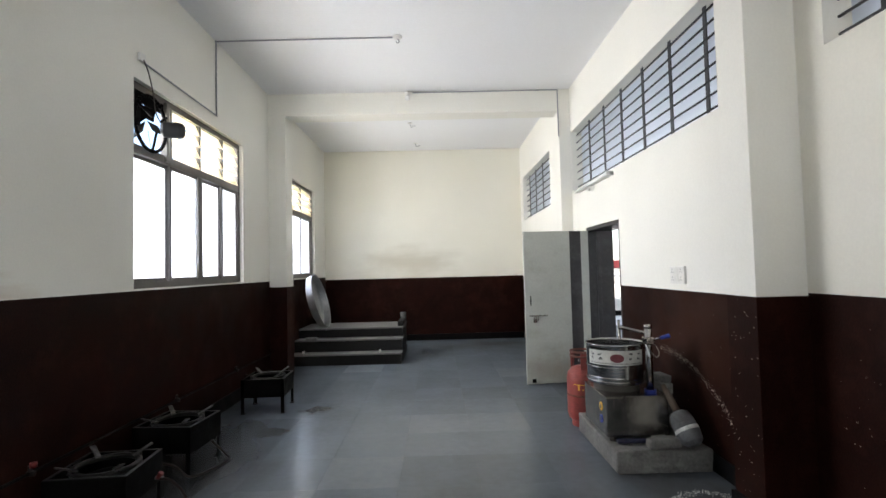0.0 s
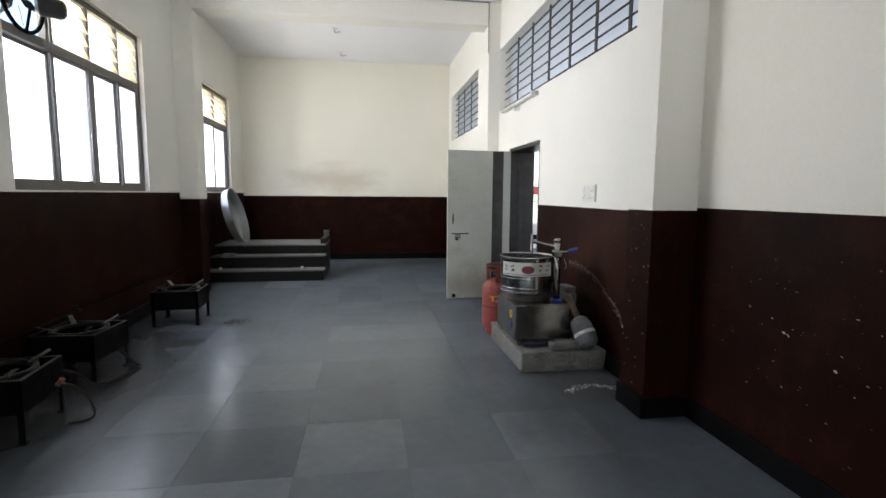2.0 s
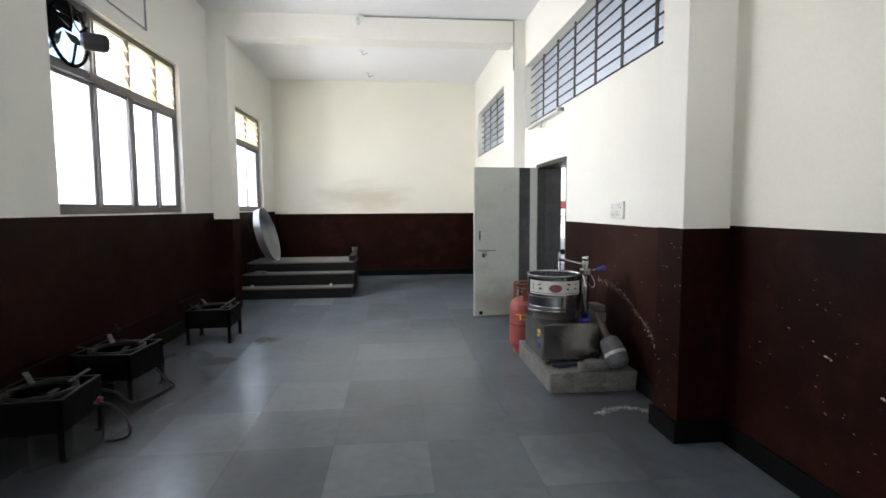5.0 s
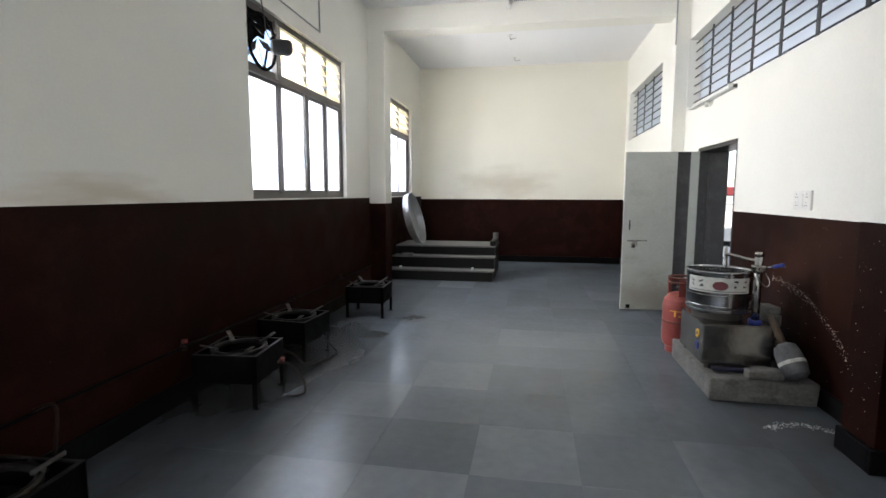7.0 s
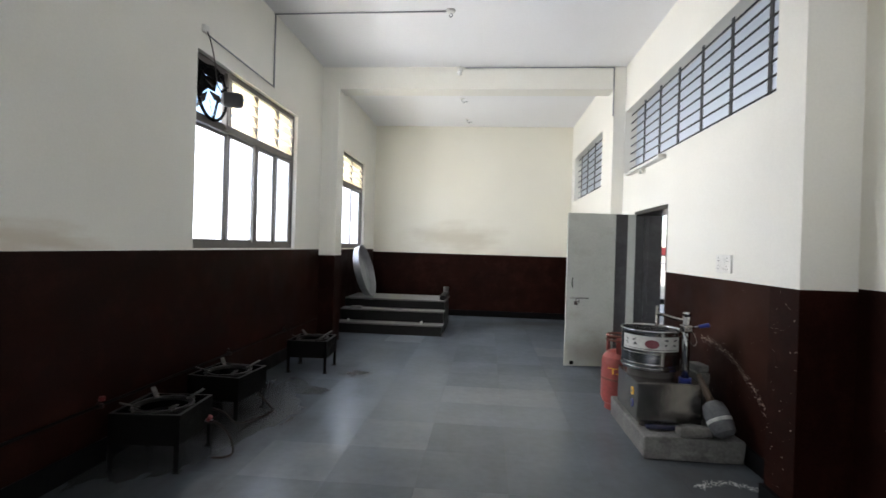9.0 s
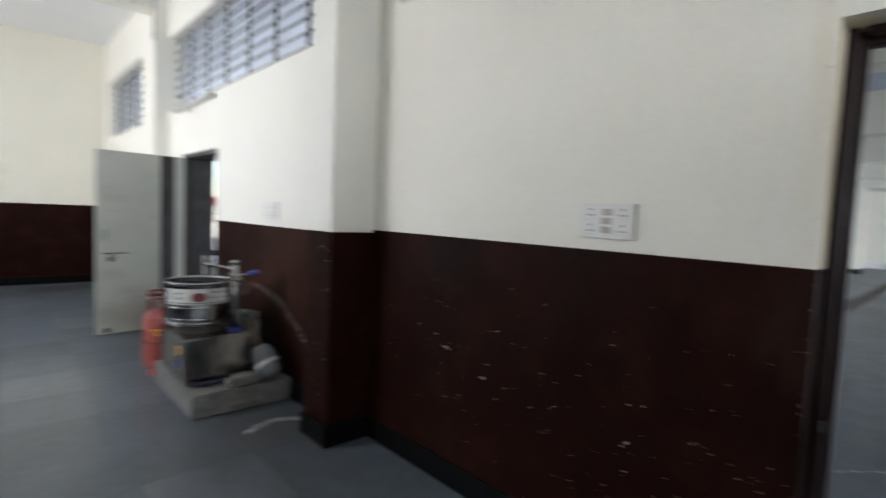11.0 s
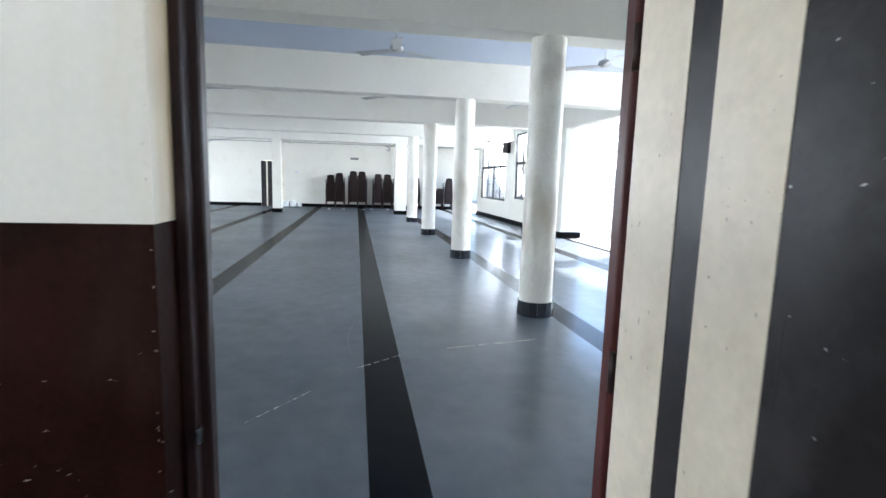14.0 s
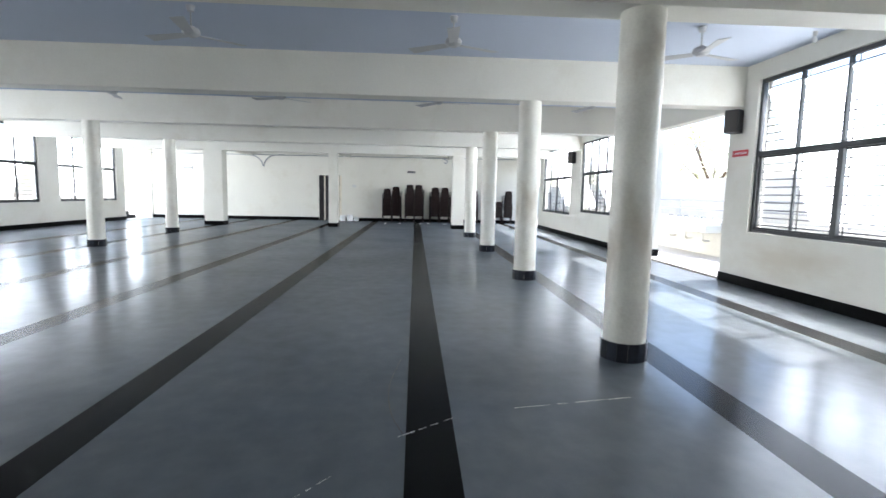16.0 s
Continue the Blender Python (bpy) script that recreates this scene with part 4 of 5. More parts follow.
for a, b, w0, w1 in (((-0.551, 1.534), (-0.6, 1.583), 0.0006, 0.0028), ((-0.6, 1.583), (-0.646, 1.614), 0.0028, 0.004), ((-0.645, 1.612), (-0.661, 1.567), 0.003, 0.002), ((-0.655, 1.627), (-0.677, 1.577), 0.0025, 0.0012),
                     ((-0.528, 1.503), (-0.534, 1.506), 0.003, 0.003), ((-0.57, 1.478), (-0.583, 1.485), 0.003, 0.004), ((-0.641, 1.168), (-0.664, 1.166), 0.001, 0.0016), ((-0.687, 1.391), (-0.692, 1.393), 0.003, 0.002), ((-0.703, 1.362), (-0.708, 1.366), 0.003, 0.002)):
    smear(bm, a, b, w0 * 0.5, w1 * 0.5)
part("scratches", bm, "chalk", leaf, "pale scratches")
bm = T([(-0.442, 0.0006, 1.31), (-0.44, 0.0006, 1.25), (-0.441, 0.0006, 1.2), (-0.438, 0.0006, 1.169)], 0.0014, 6)
part("crack", bm, "slot", leaf, "dark crack in the paint")

rn = random.Random(11)


def flake(bm, x, z, s, long=1.0, y=0.0032):
    bm.faces.new([bm.verts.new((x + s * math.cos(a) * rn.uniform(0.4, 1.2), y, z + long * s * math.sin(a) * rn.uniform(0.4, 1.2))) for a in (0.0, 0.9, 1.9, 3.0, 4.1, 5.2)])


bm = bmesh.new()
for k in range(46):
    flake(bm, rn.uniform(-0.93, -0.01), rn.uniform(0.1, 2.0), rn.uniform(0.0008, 0.003))
part("paint_flakes", bm, "chalk", leaf, "pale flakes on the door")
bm = bmesh.new()
for k in range(44):
    x = rn.choice((rn.uniform(-0.17, -0.01), rn.uniform(-0.42, -0.27)))
    flake(bm, x, rn.gauss(1.3, 0.16) if k % 3 else rn.uniform(0.2, 1.9), rn.uniform(0.001, 0.004), rn.uniform(0.4, 2.5), 0.0035 + 0.00002 * k)
part("smears", bm, "brown_smear", leaf, "brown hand smears on the cream stripes")

# grey leaf, standing open, with bolt and padlock
leaf = thing("small_door", pose(RIGHT - 0.004, 3.975, 0.015, 0, 0, 6.0), "open pale grey metal door leaf with bolt and padlock", "door", "", "structure")
part("panel", B(-0.92, 0.0, -0.034, 0.0, 0, 2.065, bevel=0.003), "door_grey", leaf)
part("stripe", B(-0.27, -0.11, -0.037, -0.034, 0.003, 2.062), "door_black", leaf, "black stripe")
part("stripe", B(-0.11, -0.002, -0.037, -0.034, 0.003, 2.062), "door_grey", leaf)
part("bolt", rod(rod(R((-0.87, -0.055, 0.92), (-0.62, -0.055, 0.92), 0.008), (-0.75, -0.055, 0.92), (-0.75, -0.06, 0.85), 0.006), (-0.83, -0.03, 0.92), (-0.83, -0.06, 0.92), 0.011), "steel_dull", leaf)
part("padlock", box(T([(-0.80, -0.05, 0.88), (-0.80, -0.05, 0.915), (-0.79, -0.05, 0.925), (-0.78, -0.05, 0.915), (-0.78, -0.05, 0.88)], 0.004), -0.815, -0.765, -0.06, -0.04, 0.825, 0.88, bevel=0.006), "steel_dull", leaf, "small steel padlock")
part("bolt", rod(R((-0.845, -0.05, 1.06), (-0.845, -0.05, 1.19), 0.007), (-0.845, -0.036, 1.12), (-0.845, -0.066, 1.12), 0.01), "iron_soot", leaf)
part("tower_bolt", B(-0.85, -0.8, -0.05, -0.034, 0.02, 0.07, bevel=0.004), "iron_soot", leaf)

# ---- kitchen: exhaust fan in the first window ----
fan = thing("exhaust_fan", pose(LEFT, 1.58, 2.7, 0, 0, 90), "dark dusty exhaust fan set into the window", "fan")
bm = bmesh.new()
for k in range(36):
    a, b = 2 * math.pi * k / 36, 2 * math.pi * (k + 1) / 36
    rod(bm, (0.25 * math.cos(a), 0.03, 0.28 + 0.25 * math.sin(a)), (0.25 * math.cos(b), 0.03, 0.28 + 0.25 * math.sin(b)), 0.016, 8)
part("ring", bm, "iron_soot", fan)
part("motor", L([(0.0, 0.0), (0.06, 0.0), (0.085, 0.02), (0.09, 0.12), (0.08, 0.15), (0.05, 0.165), (0.0, 0.167)], 20), "speaker", fan).matrix_basis = pose(0.1, -0.0, 0.26, 90, 0, 25) @ Matrix.Diagonal((0.85, 0.85, 1.25, 1))
for k in range(3):
    part("brace", R((0.08 * math.cos(2.1 * k + 0.5), -0.02, 0.28 + 0.08 * math.sin(2.1 * k + 0.5)), (0.27 * math.cos(2.1 * k + 0.5), 0.02, 0.28 + 0.27 * math.sin(2.1 * k + 0.5)), 0.012, 8), "iron_soot", fan)
for k in range(5):
    bm = bmesh.new()
    tmp = bmesh.new()
    box(tmp, 0.05, 0.23, -0.055, 0.055, -0.002, 0.002, bevel=0.001)
    pour(tmp, bm, 0, Matrix.Translation((0, 0.07, 0.28)) @ Matrix.Rotation(2 * math.pi * k / 5, 4, "Y") @ Matrix.Rotation(radians(60), 4, "X"))
    part("blade", bm, "iron_soot", fan)
part("mount_board", box(B(-0.27, 0.27, 0.055, 0.065, -0.01, 0.03), 0.25, 0.29, 0.02, 0.08, -0.01, 0.56), "alu_dark", fan)
part("mount_board", B(-0.27, 0.27, 0.055, 0.065, 0.44, 0.56), "iron_soot", fan)
part("mount_board", B(-0.27, -0.12, 0.055, 0.065, 0.2, 0.44), "iron_soot", fan)
cb = thing("junction_plate", pose(LEFT, 1.36, 3.5, 0, 0, 90), "small white junction box with a hanging cable", "junction box")
part("plate", B(-0.04, 0.04, -0.03, 0.0, -0.035, 0.035, bevel=0.005), "white_plastic", cb)
part("cable", T([(0.0, -0.03, -0.02), (0.02, -0.06, -0.12), (0.06, -0.08, -0.3), (0.12, -0.07, -0.45), (0.2, -0.06, -0.5)], 0.006), "slot", cb, "dark cable")
bm = T([(LEFT + 0.012, 1.4, 3.47), (LEFT + 0.012, 2.4, 3.455), (LEFT + 0.012, 2.84, 3.45)], 0.008)
rod(bm, (LEFT + 0.012, 2.84, 3.44), (LEFT + 0.012, 2.84, CEIL), 0.009)
rod(bm, (LEFT, 2.84, CEIL - 0.012), (-2.42, 2.82, CEIL - 0.012), 0.009)
solid("conduit", bm, "bar_grey", "thin grey cable conduit over wall and ceiling", "conduit")
cr = thing("ceiling_rose", pose(-2.36, 2.82, CEIL), "round white ceiling rose", "ceiling rose")
part("base", L([(0.0, 0.0), (0.055, 0.0), (0.05, -0.02), (0.03, -0.03), (0.0, -0.031)], 20), "white_plastic", cr)
part("hook", T([(0, 0, -0.03), (0.02, 0, -0.06), (0.0, 0, -0.08), (-0.02, 0, -0.06)], 0.005), "bar_grey", cr)
bh = thing("bulb_holder", pose(-2.35, 4.66, 4.3), "bulb in a white batten holder on the beam", "lamp")
part("base", L([(0.0, 0.0), (0.045, 0.0), (0.045, 0.03), (0.03, 0.05), (0.0, 0.05)], 18), "white_plastic", bh).matrix_basis = pose(0, 0, 0, 90, 0, 0)
part("holder", L([(0.0, 0.0), (0.024, 0.0), (0.026, 0.06), (0.022, 0.07), (0.0, 0.07)], 16), "white_plastic", bh).matrix_basis = pose(0, -0.05, 0.01, 140, 0, 0)
part("bulb", L([(0.0, 0.0), (0.014, 0.0), (0.018, 0.02), (0.034, 0.05), (0.034, 0.075), (0.02, 0.1), (0.0, 0.106)], 18), "lens_white", bh).matrix_basis = pose(0, -0.095, -0.045, 150, 0, 0)
bm = R((-2.27, 4.65, 4.322), (-0.045, 4.65, 4.325), 0.009)
rod(bm, (-0.04, 4.65, 4.33), (-0.04, 4.65, 3.6), 0.009)
solid("conduit", bm, "bar_grey", "thin grey cable conduit along the beam", "conduit")
for x, y in ((-2.4, 6.3), (-2.36, 7.8)):
    hk = thing("ceiling_hook", pose(x, y, CEIL), "small iron fan hook in the ceiling", "hook")
    part("plate", L([(0.0, 0.0), (0.05, 0.0), (0.045, -0.012), (0.0, -0.014)], 16), "white_plastic", hk)
    part("hook", T([(0, 0, -0.01), (0, 0, -0.05), (0.03, 0, -0.08), (0.05, 0, -0.06), (0.1, 0.02, -0.05)], 0.006), "bar_grey", hk)
# tube light below the vent
tl = thing("tube_light", pose(RIGHT - 0.002, 3.55, 2.675, 0, 0, -90), "unlit white tube light on a batten", "lamp")
part("batten", B(-0.7, 0.7, -0.05, 0.0, -0.02, 0.02, bevel=0.004), "white_plastic", tl)
part("tube", R((-0.66, -0.07, -0.01), (0.66, -0.07, -0.01), 0.014, 12), "lens_white", tl)
for s in (-1, 1):
    part("end_cap", B(s * 0.7, s * 0.655, -0.09, 0.0, -0.025, 0.025, bevel=0.005), "white_plastic", tl)
part("starter", R((-0.12, -0.03, -0.02), (-0.1, -0.05, -0.08), 0.018, 12), "white_plastic", tl)
part("wire", T([(-0.1, -0.03, -0.02), (-0.05, -0.04, -0.09), (0.02, -0.04, -0.1), (0.06, -0.03, -0.06), (0.05, -0.02, -0.02)], 0.004), "white_plastic", tl)


def switchboard(m, w, h, label, switch="brown_smear"):
    s = thing("switchboard", m, label, "switchboard")
    part("plate", B(-w / 2, w / 2, -0.018, 0.0, 0, h, bevel=0.004), "white_plastic", s)
    for k in (-1, 1):
        for z in (0.28, 0.72):
            part("socket", B(k * w * 0.29 - w * 0.14, k * w * 0.29 + w * 0.14, -0.021, -0.017, h * z - h * 0.17, h * z + h * 0.17, bevel=0.0015), "white_plastic", s)
            bm = bmesh.new()
            for du, dz in ((0, 0.1), (-0.05, -0.06), (0.05, -0.06)):
                rod(bm, (w * (k * 0.29 + du), -0.0205, h * (z + dz)), (w * (k * 0.29 + du), -0.0225, h * (z + dz)), 0.0045, 10)
            part("holes", bm, "slot", s)
    for z in (0.25, 0.5, 0.75):
        part("switch", B(-w * 0.09, w * 0.09, -0.024, -0.017, h * z - h * 0.09, h * z + h * 0.09, bevel=0.002), switch, s)
    return s


switchboard(pose(RIGHT, 1.375, 1.42, 0, 0, -90), 0.26, 0.152, "white switchboard with sockets on the cream wall", "white_plastic")
switchboard(pose(0.24, -1.71, 1.452, 0, 0, -90), 0.245, 0.148, "white switchboard with grimy switches above the dado")

# ---- kitchen: stepped platform and the big pan ----
pf = thing("stepped_platform", pose(-3.56, 5.67, 0), "dark stone platform with two steps, treads painted lighter as if lit", "platform", "", "structure")
X0, X1 = LEFT + 3.56, -2.608 + 3.56
for k, (z, y) in enumerate(((0.19, 0.0), (0.4, 0.28), (0.57, 0.56))):
    z0 = (0, 0.19, 0.4)[k]
    # pale treads over near-black risers: light from above put into the colours
    part("riser", B(X0, X1, y, (1.5, 1.5, 1.5)[k], z0, z - 0.025), "step_stone", pf)
    part("tread", B(X0, X1 + 0.015, y - 0.02, (0.3, 0.58, 1.5)[k], z - 0.025, z, bevel=0.005), "tread", pf, "grey stone tread, painted lighter as if lit")
part("parapet", B(X1 - 0.1, X1, 0.6, 1.5, 0.57, 0.66, bevel=0.01), "step_stone", pf)
tb = thing("stone_cup", pose(-2.66, 7.1, 0.66), "small pale stone block at the platform's corner", "block")
part("block", L([(0.0, 0.0), (0.05, 0.0), (0.06, 0.1), (0.045, 0.1), (0.04, 0.04), (0.0, 0.04)], 14), "cement", tb)
for x, y, z, r in ((-2.98, 5.78, 0.19, 0.03), (-4.3, 5.78, 0.19, 0.03)):
    sc = thing("crumpled_paper", pose(x, y, z), "small crumpled white scrap on the step", "litter")
    bm = bmesh.new()
    bmesh.ops.create_icosphere(bm, subdivisions=2, radius=r)
    for v in bm.verts:
        v.co *= 0.8 + 0.35 * noise.noise(v.co * 60)
        v.co.z += r * 0.8
    part("scrap", bm, "label_white", sc)
pan = thing("round_pan", pose(-4.26, 6.28, 0.57, 0, 0, 0), "large shallow aluminium pan leaning on the wall", "pan")
prof = [(0.0, 0.0), (0.4, 0.0), (0.47, 0.03), (0.49, 0.14), (0.505, 0.145), (0.5, 0.15), (0.475, 0.14), (0.455, 0.035), (0.39, 0.012), (0.0, 0.012)]
tilt = Matrix.Translation((0.02, 0, 0.475)) @ Euler((0, radians(75), radians(0))).to_matrix().to_4x4()
part("bowl", L(prof, 48), "aluminium", pan).matrix_basis = tilt
part("handle", T([(0.49, -0.06, 0.1), (0.55, -0.05, 0.1), (0.56, 0.0, 0.1), (0.55, 0.05, 0.1), (0.49, 0.06, 0.1)], 0.008), "aluminium", pan).matrix_basis = tilt
ln = thing("stone_lump", pose(-4.2, 5.95, 0.4), "small grey stone lump on the step", "stone")
part("lump", B(-0.1, 0.1, -0.05, 0.05, 0, 0.05, bevel=0.015), "cement", ln)

# ---- kitchen: gas stoves along the wall ----


def stove(m):
    s = thing("gas_stove", m, "sooty iron gas stove on four angle legs", "stove", "gas stoves")
    w, h = 0.24, 0.385
    for a in (-1, 1):
        for b in (-1, 1):
            x, y = a * (w - 0.018), b * (w - 0.018)
            part("leg", box(B(x - 0.018, x + 0.018, y + b * 0.014, y + b * 0.018, 0, h), x + a * 0.014, x + a * 0.018, y - 0.018, y + b * 0.0139, 0, h), "iron_soot", s)
            part("foot", B(x - 0.024, x + 0.024, y - 0.024, y + 0.024, 0, 0.008), "iron_soot", s)
    for a in (-1, 1):
        part("side_plate", B(-w, w, a * w, a * (w - 0.004), h - 0.2, h), "iron_soot", s)
        part("side_plate", B(a * w, a * (w - 0.004), -w + 0.004, w - 0.004, h - 0.2, h), "iron_soot", s)
        part("rim", B(-w, w, a * w, a * (w - 0.022), h, h + 0.006), "iron_worn", s)
        part("rim", B(a * w, a * (w - 0.022), -w + 0.022, w - 0.022, h, h + 0.006), "iron_worn", s)
    part("burner", L([(0.0, 0.0), (0.13, 0.0), (0.14, 0.03), (0.13, 0.06), (0.09, 0.07), (0.08, 0.045), (0.0, 0.045)], 24, (0, 0, h - 0.12)), "iron_soot", s)
    part("inner_ring", L([(0.17, 0.0), (0.2, 0.0), (0.2, 0.03), (0.17, 0.03)], 28, (0, 0, h - 0.022), ring=True), "iron_worn", s)
    for k in range(4):
        a, b = radians(45 + 90 * k), radians(135 + 90 * k)
        part("tie_bar", R((0.21 * math.cos(a), 0.21 * math.sin(a), h + 0.003), (0.21 * math.cos((a + b) / 2), 0.21 * math.sin((a + b) / 2), h + 0.003), 0.008, 6), "iron_worn", s)
    for k in range(4):
        bm = bmesh.new()
        tmp = bmesh.new()
        box(tmp, 0.17, 0.3, -0.017, 0.017, -0.004, 0.004)
        pour(tmp, bm, 0, Matrix.Translation((0, 0, h - 0.06)) @ Matrix.Rotation(radians(45 + 90 * k), 4, "Z") @ Matrix.Rotation(radians(-24), 4, "Y"))
        tmp = bmesh.new()
        box(tmp, 0.19, 0.205, -0.014, 0.014, -0.055, -0.03)
        pour(tmp, bm, 0, Matrix.Translation((0, 0, h + 0.06)) @ Matrix.Rotation(radians(45 + 90 * k), 4, "Z"))
        part("pot_support", bm, "iron_bare", s, "bare worn pot support")
    return s


g = stove(pose(-3.995, 3.07, 0, 0, 0, 3))
for x, y, rz in ((-4.17, 1.35, -4), (-4.13, 0.37, 5), (-4.08, -1.5, 4)):
    copy_thing(g, pose(x, y, 0, 0, 0, rz))
gp = thing("gas_pipe", pose(LEFT, 0, 0), "thin grey gas pipe along the wall with valves", "pipe")
part("pipe", R((0.03, -5.0, 0.43), (0.03, 4.6, 0.4), 0.011, 10), "iron_soot", gp)
for y in (0.18, 1.9, 3.3, -2.4):
    part("valve", box(R((0.03, y, 0.41), (0.03, y, 0.46), 0.012), 0.012, 0.06, y - 0.014, y + 0.014, 0.395, 0.428, bevel=0.006), "iron_worn", gp)
part("valve_knob", R((0.05, 0.18, 0.45), (0.05, 0.18, 0.478), 0.02, 14), "red_plastic", gp, "red valve knob")


def hose(name, pts, label):
    return solid(name, T(pts, 0.009, 10), "rubber", label, "hose")


hose("rubber_hose", [(-4.0, 0.62, 0.3), (-3.92, 0.8, 0.2), (-3.9, 0.98, 0.05), (-3.84, 1.2, 0.012), (-3.78, 1.42, 0.012), (-3.84, 1.5, 0.03), (-3.96, 1.5, 0.15)], "brown rubber gas hose looping on the floor")
hose("rubber_hose", [(-3.86, 0.5, 0.23), (-3.79, 0.5, 0.22), (-3.7, 0.5, 0.13), (-3.66, 0.47, 0.03), (-3.7, 0.42, 0.012), (-3.78, 0.4, 0.012)], "brown rubber gas hose from the stove to the floor")
hose("rubber_hose", [(-4.47, -0.95, 0.43), (-4.38, -0.9, 0.44), (-4.3, -1.0, 0.2), (-4.25, -1.05, 0.02), (-4.15, -1.2, 0.012)], "brown rubber gas hose from the wall pipe")
vk = thing("stove_valve", pose(-3.88, 0.52, 0.23), "small red gas valve at the stove", "valve")
part("body", R((-0.1, 0, 0), (0.03, 0, 0), 0.012), "iron_bare", vk)
part("knob", R((0.0, 0, 0.0), (0.02, 0, 0.035), 0.018, 12), "red_plastic", vk)
# drain holes in the floor
bm = bmesh.new()
for k in range(9):
    a = k * 2.4
    x, y = -3.38 + 0.2 * math.sqrt(k / 26) * math.cos(a), 2.95 + 0.14 * math.sqrt(k / 26) * math.sin(a)
    rod(bm, (x, y, 0.0), (x, y, 0.002), 0.009, 8)
solid("drain_grating", bm, "slot", "worn drain perforations in the floor", "drain", "stuff")

# ---- kitchen: cylinder ----
cy = thing("gas_cylinder", pose(-0.51, 2.14, 0), "red gas cylinder with yellow marking beside the plinth", "gas cylinder")
part("body", L([(0.0, 0.04), (0.1, 0.04), (0.145, 0.075), (0.16, 0.13), (0.16, 0.46), (0.15, 0.52), (0.11, 0.57), (0.06, 0.59), (0.0, 0.59)], 36), "cyl_red", cy)
part("foot_ring", L([(0.112, 0.0), (0.12, 0.0), (0.12, 0.06), (0.112, 0.06)], 28, ring=True), "cyl_red", cy)
part("weld_band", L([(0.16, 0.3), (0.1625, 0.303), (0.1625, 0.317), (0.16, 0.32)], 36, ring=True), "rust", cy)
for k in range(3):
    a = radians(20 + 120 * k)
    part("collar_post", B(-0.03, 0.03, -0.006, 0.006, 0, 0.17), "cyl_red", cy).matrix_basis = pose(0.11 * math.cos(a), 0.11 * math.sin(a), 0.55, 0, 0, math.degrees(a) + 90)
for z in (0.69, 0.735):
    bm = bmesh.new()
    for k in range(28):
        a, b = 2 * math.pi * k / 28, 2 * math.pi * (k + 1) / 28
        rod(bm, (0.115 * math.cos(a), 0.115 * math.sin(a), z), (0.115 * math.cos(b), 0.115 * math.sin(b), z), 0.011, 8)
    part("collar", bm, "rust", cy, "rusty collar ring")
part("valve", rod(R((0, 0, 0.59), (0, 0, 0.66), 0.02, 12), (-0.04, 0, 0.64), (0.05, 0, 0.64), 0.012), "iron_bare", cy)
bm = bmesh.new()
for k, (w, z0, z1) in enumerate(((0.9, 0.42, 0.427), (0.1, 0.37, 0.42), (0.12, 0.37, 0.38), (0.1, 0.385, 0.42), (0.12, 0.36, 0.42), (0.12, 0.385, 0.395))):
    a0 = radians(-140) if k == 0 else radians(-138 + 14 * k)
    m = max(int(w * 12), 2)
    for j in range(m):
        a, b = a0 + w * j / m, a0 + w * (j + 1) / m
        q = [bm.verts.new((0.1612 * math.cos(t), 0.1612 * math.sin(t), z)) for t, z in ((a, z0), (b, z0), (b, z1), (a, z1))]
        bm.faces.new(q)
part("marking", bm, "yellow", cy, "yellow painted marking")

# ---- kitchen: grinder on its plinth ----
pl = thing("cement_plinth", pose(-0.2525, 1.43, 0), "low rough cement plinth on the tiles", "plinth")
bm = B(-0.367, 0.367, -0.53, 0.53, 0, 0.17, bevel=0.012)
bmesh.ops.subdivide_edges(bm, edges=bm.edges, cuts=3, use_grid_fill=True)
for v in bm.verts:
    if v.co.z > 0.01:
        v.co += Vector((noise.noise(v.co * 9), noise.noise(v.co * 9 + Vector((5, 0, 0))), noise.noise(v.co * 9 + Vector((0, 7, 0))))) * 0.012
part("slab", bm, "cement", pl)
gr = thing("wet_grinder", pose(-0.365, 1.42, 0.172), "stainless steel wet grinder with a tilting drum", "grinder")
part("cabinet", B(-0.252, 0.256, -0.29, 0.3, 0.035, 0.35, bevel=0.006), "steel_dull", gr)
part("top_plate", B(-0.257, 0.261, -0.295, 0.305, 0.35, 0.358, bevel=0.002), "steel_dull", gr)
for a in (-1, 1):
    for b in (-1, 1):
        part("foot", R((a * 0.2, b * 0.26, 0.0), (a * 0.2, b * 0.26, 0.036), 0.025, 12), "slot", gr)
drum = part("drum", L([(0.0, 0.035), (0.232, 0.035), (0.24, 0.042), (0.24, 0.06), (0.24, 0.085), (0.246, 0.09), (0.24, 0.095), (0.243, 0.35), (0.252, 0.358), (0.252, 0.37), (0.238, 0.372), (0.232, 0.36), (0.228, 0.05), (0.0, 0.05)], 48, (-0.055, 0.02, 0.385)), "steel", gr)
part("turntable", L([(0.0, 0.0), (0.19, 0.0), (0.19, 0.062), (0.0, 0.062)], 32, (-0.055, 0.02, 0.358)), "slot", gr)


def wrapped(bm, c, r, a0, a1, z0, z1, mat=0, n=8):
    for j in range(n):
        a, b = a0 + (a1 - a0) * j / n, a0 + (a1 - a0) * (j + 1) / n
        f = bm.faces.new([bm.verts.new((c[0] + r * math.cos(t), c[1] + r * math.sin(t), z)) for t, z in ((a, z0), (b, z0), (b, z1), (a, z1))])
        f.material_index, f.smooth = mat, True


bm, C = bmesh.new(), (-0.055, 0.02)
wrapped(bm, C, 0.2445, radians(-169), radians(-49), 0.59, 0.71, 0, 24)
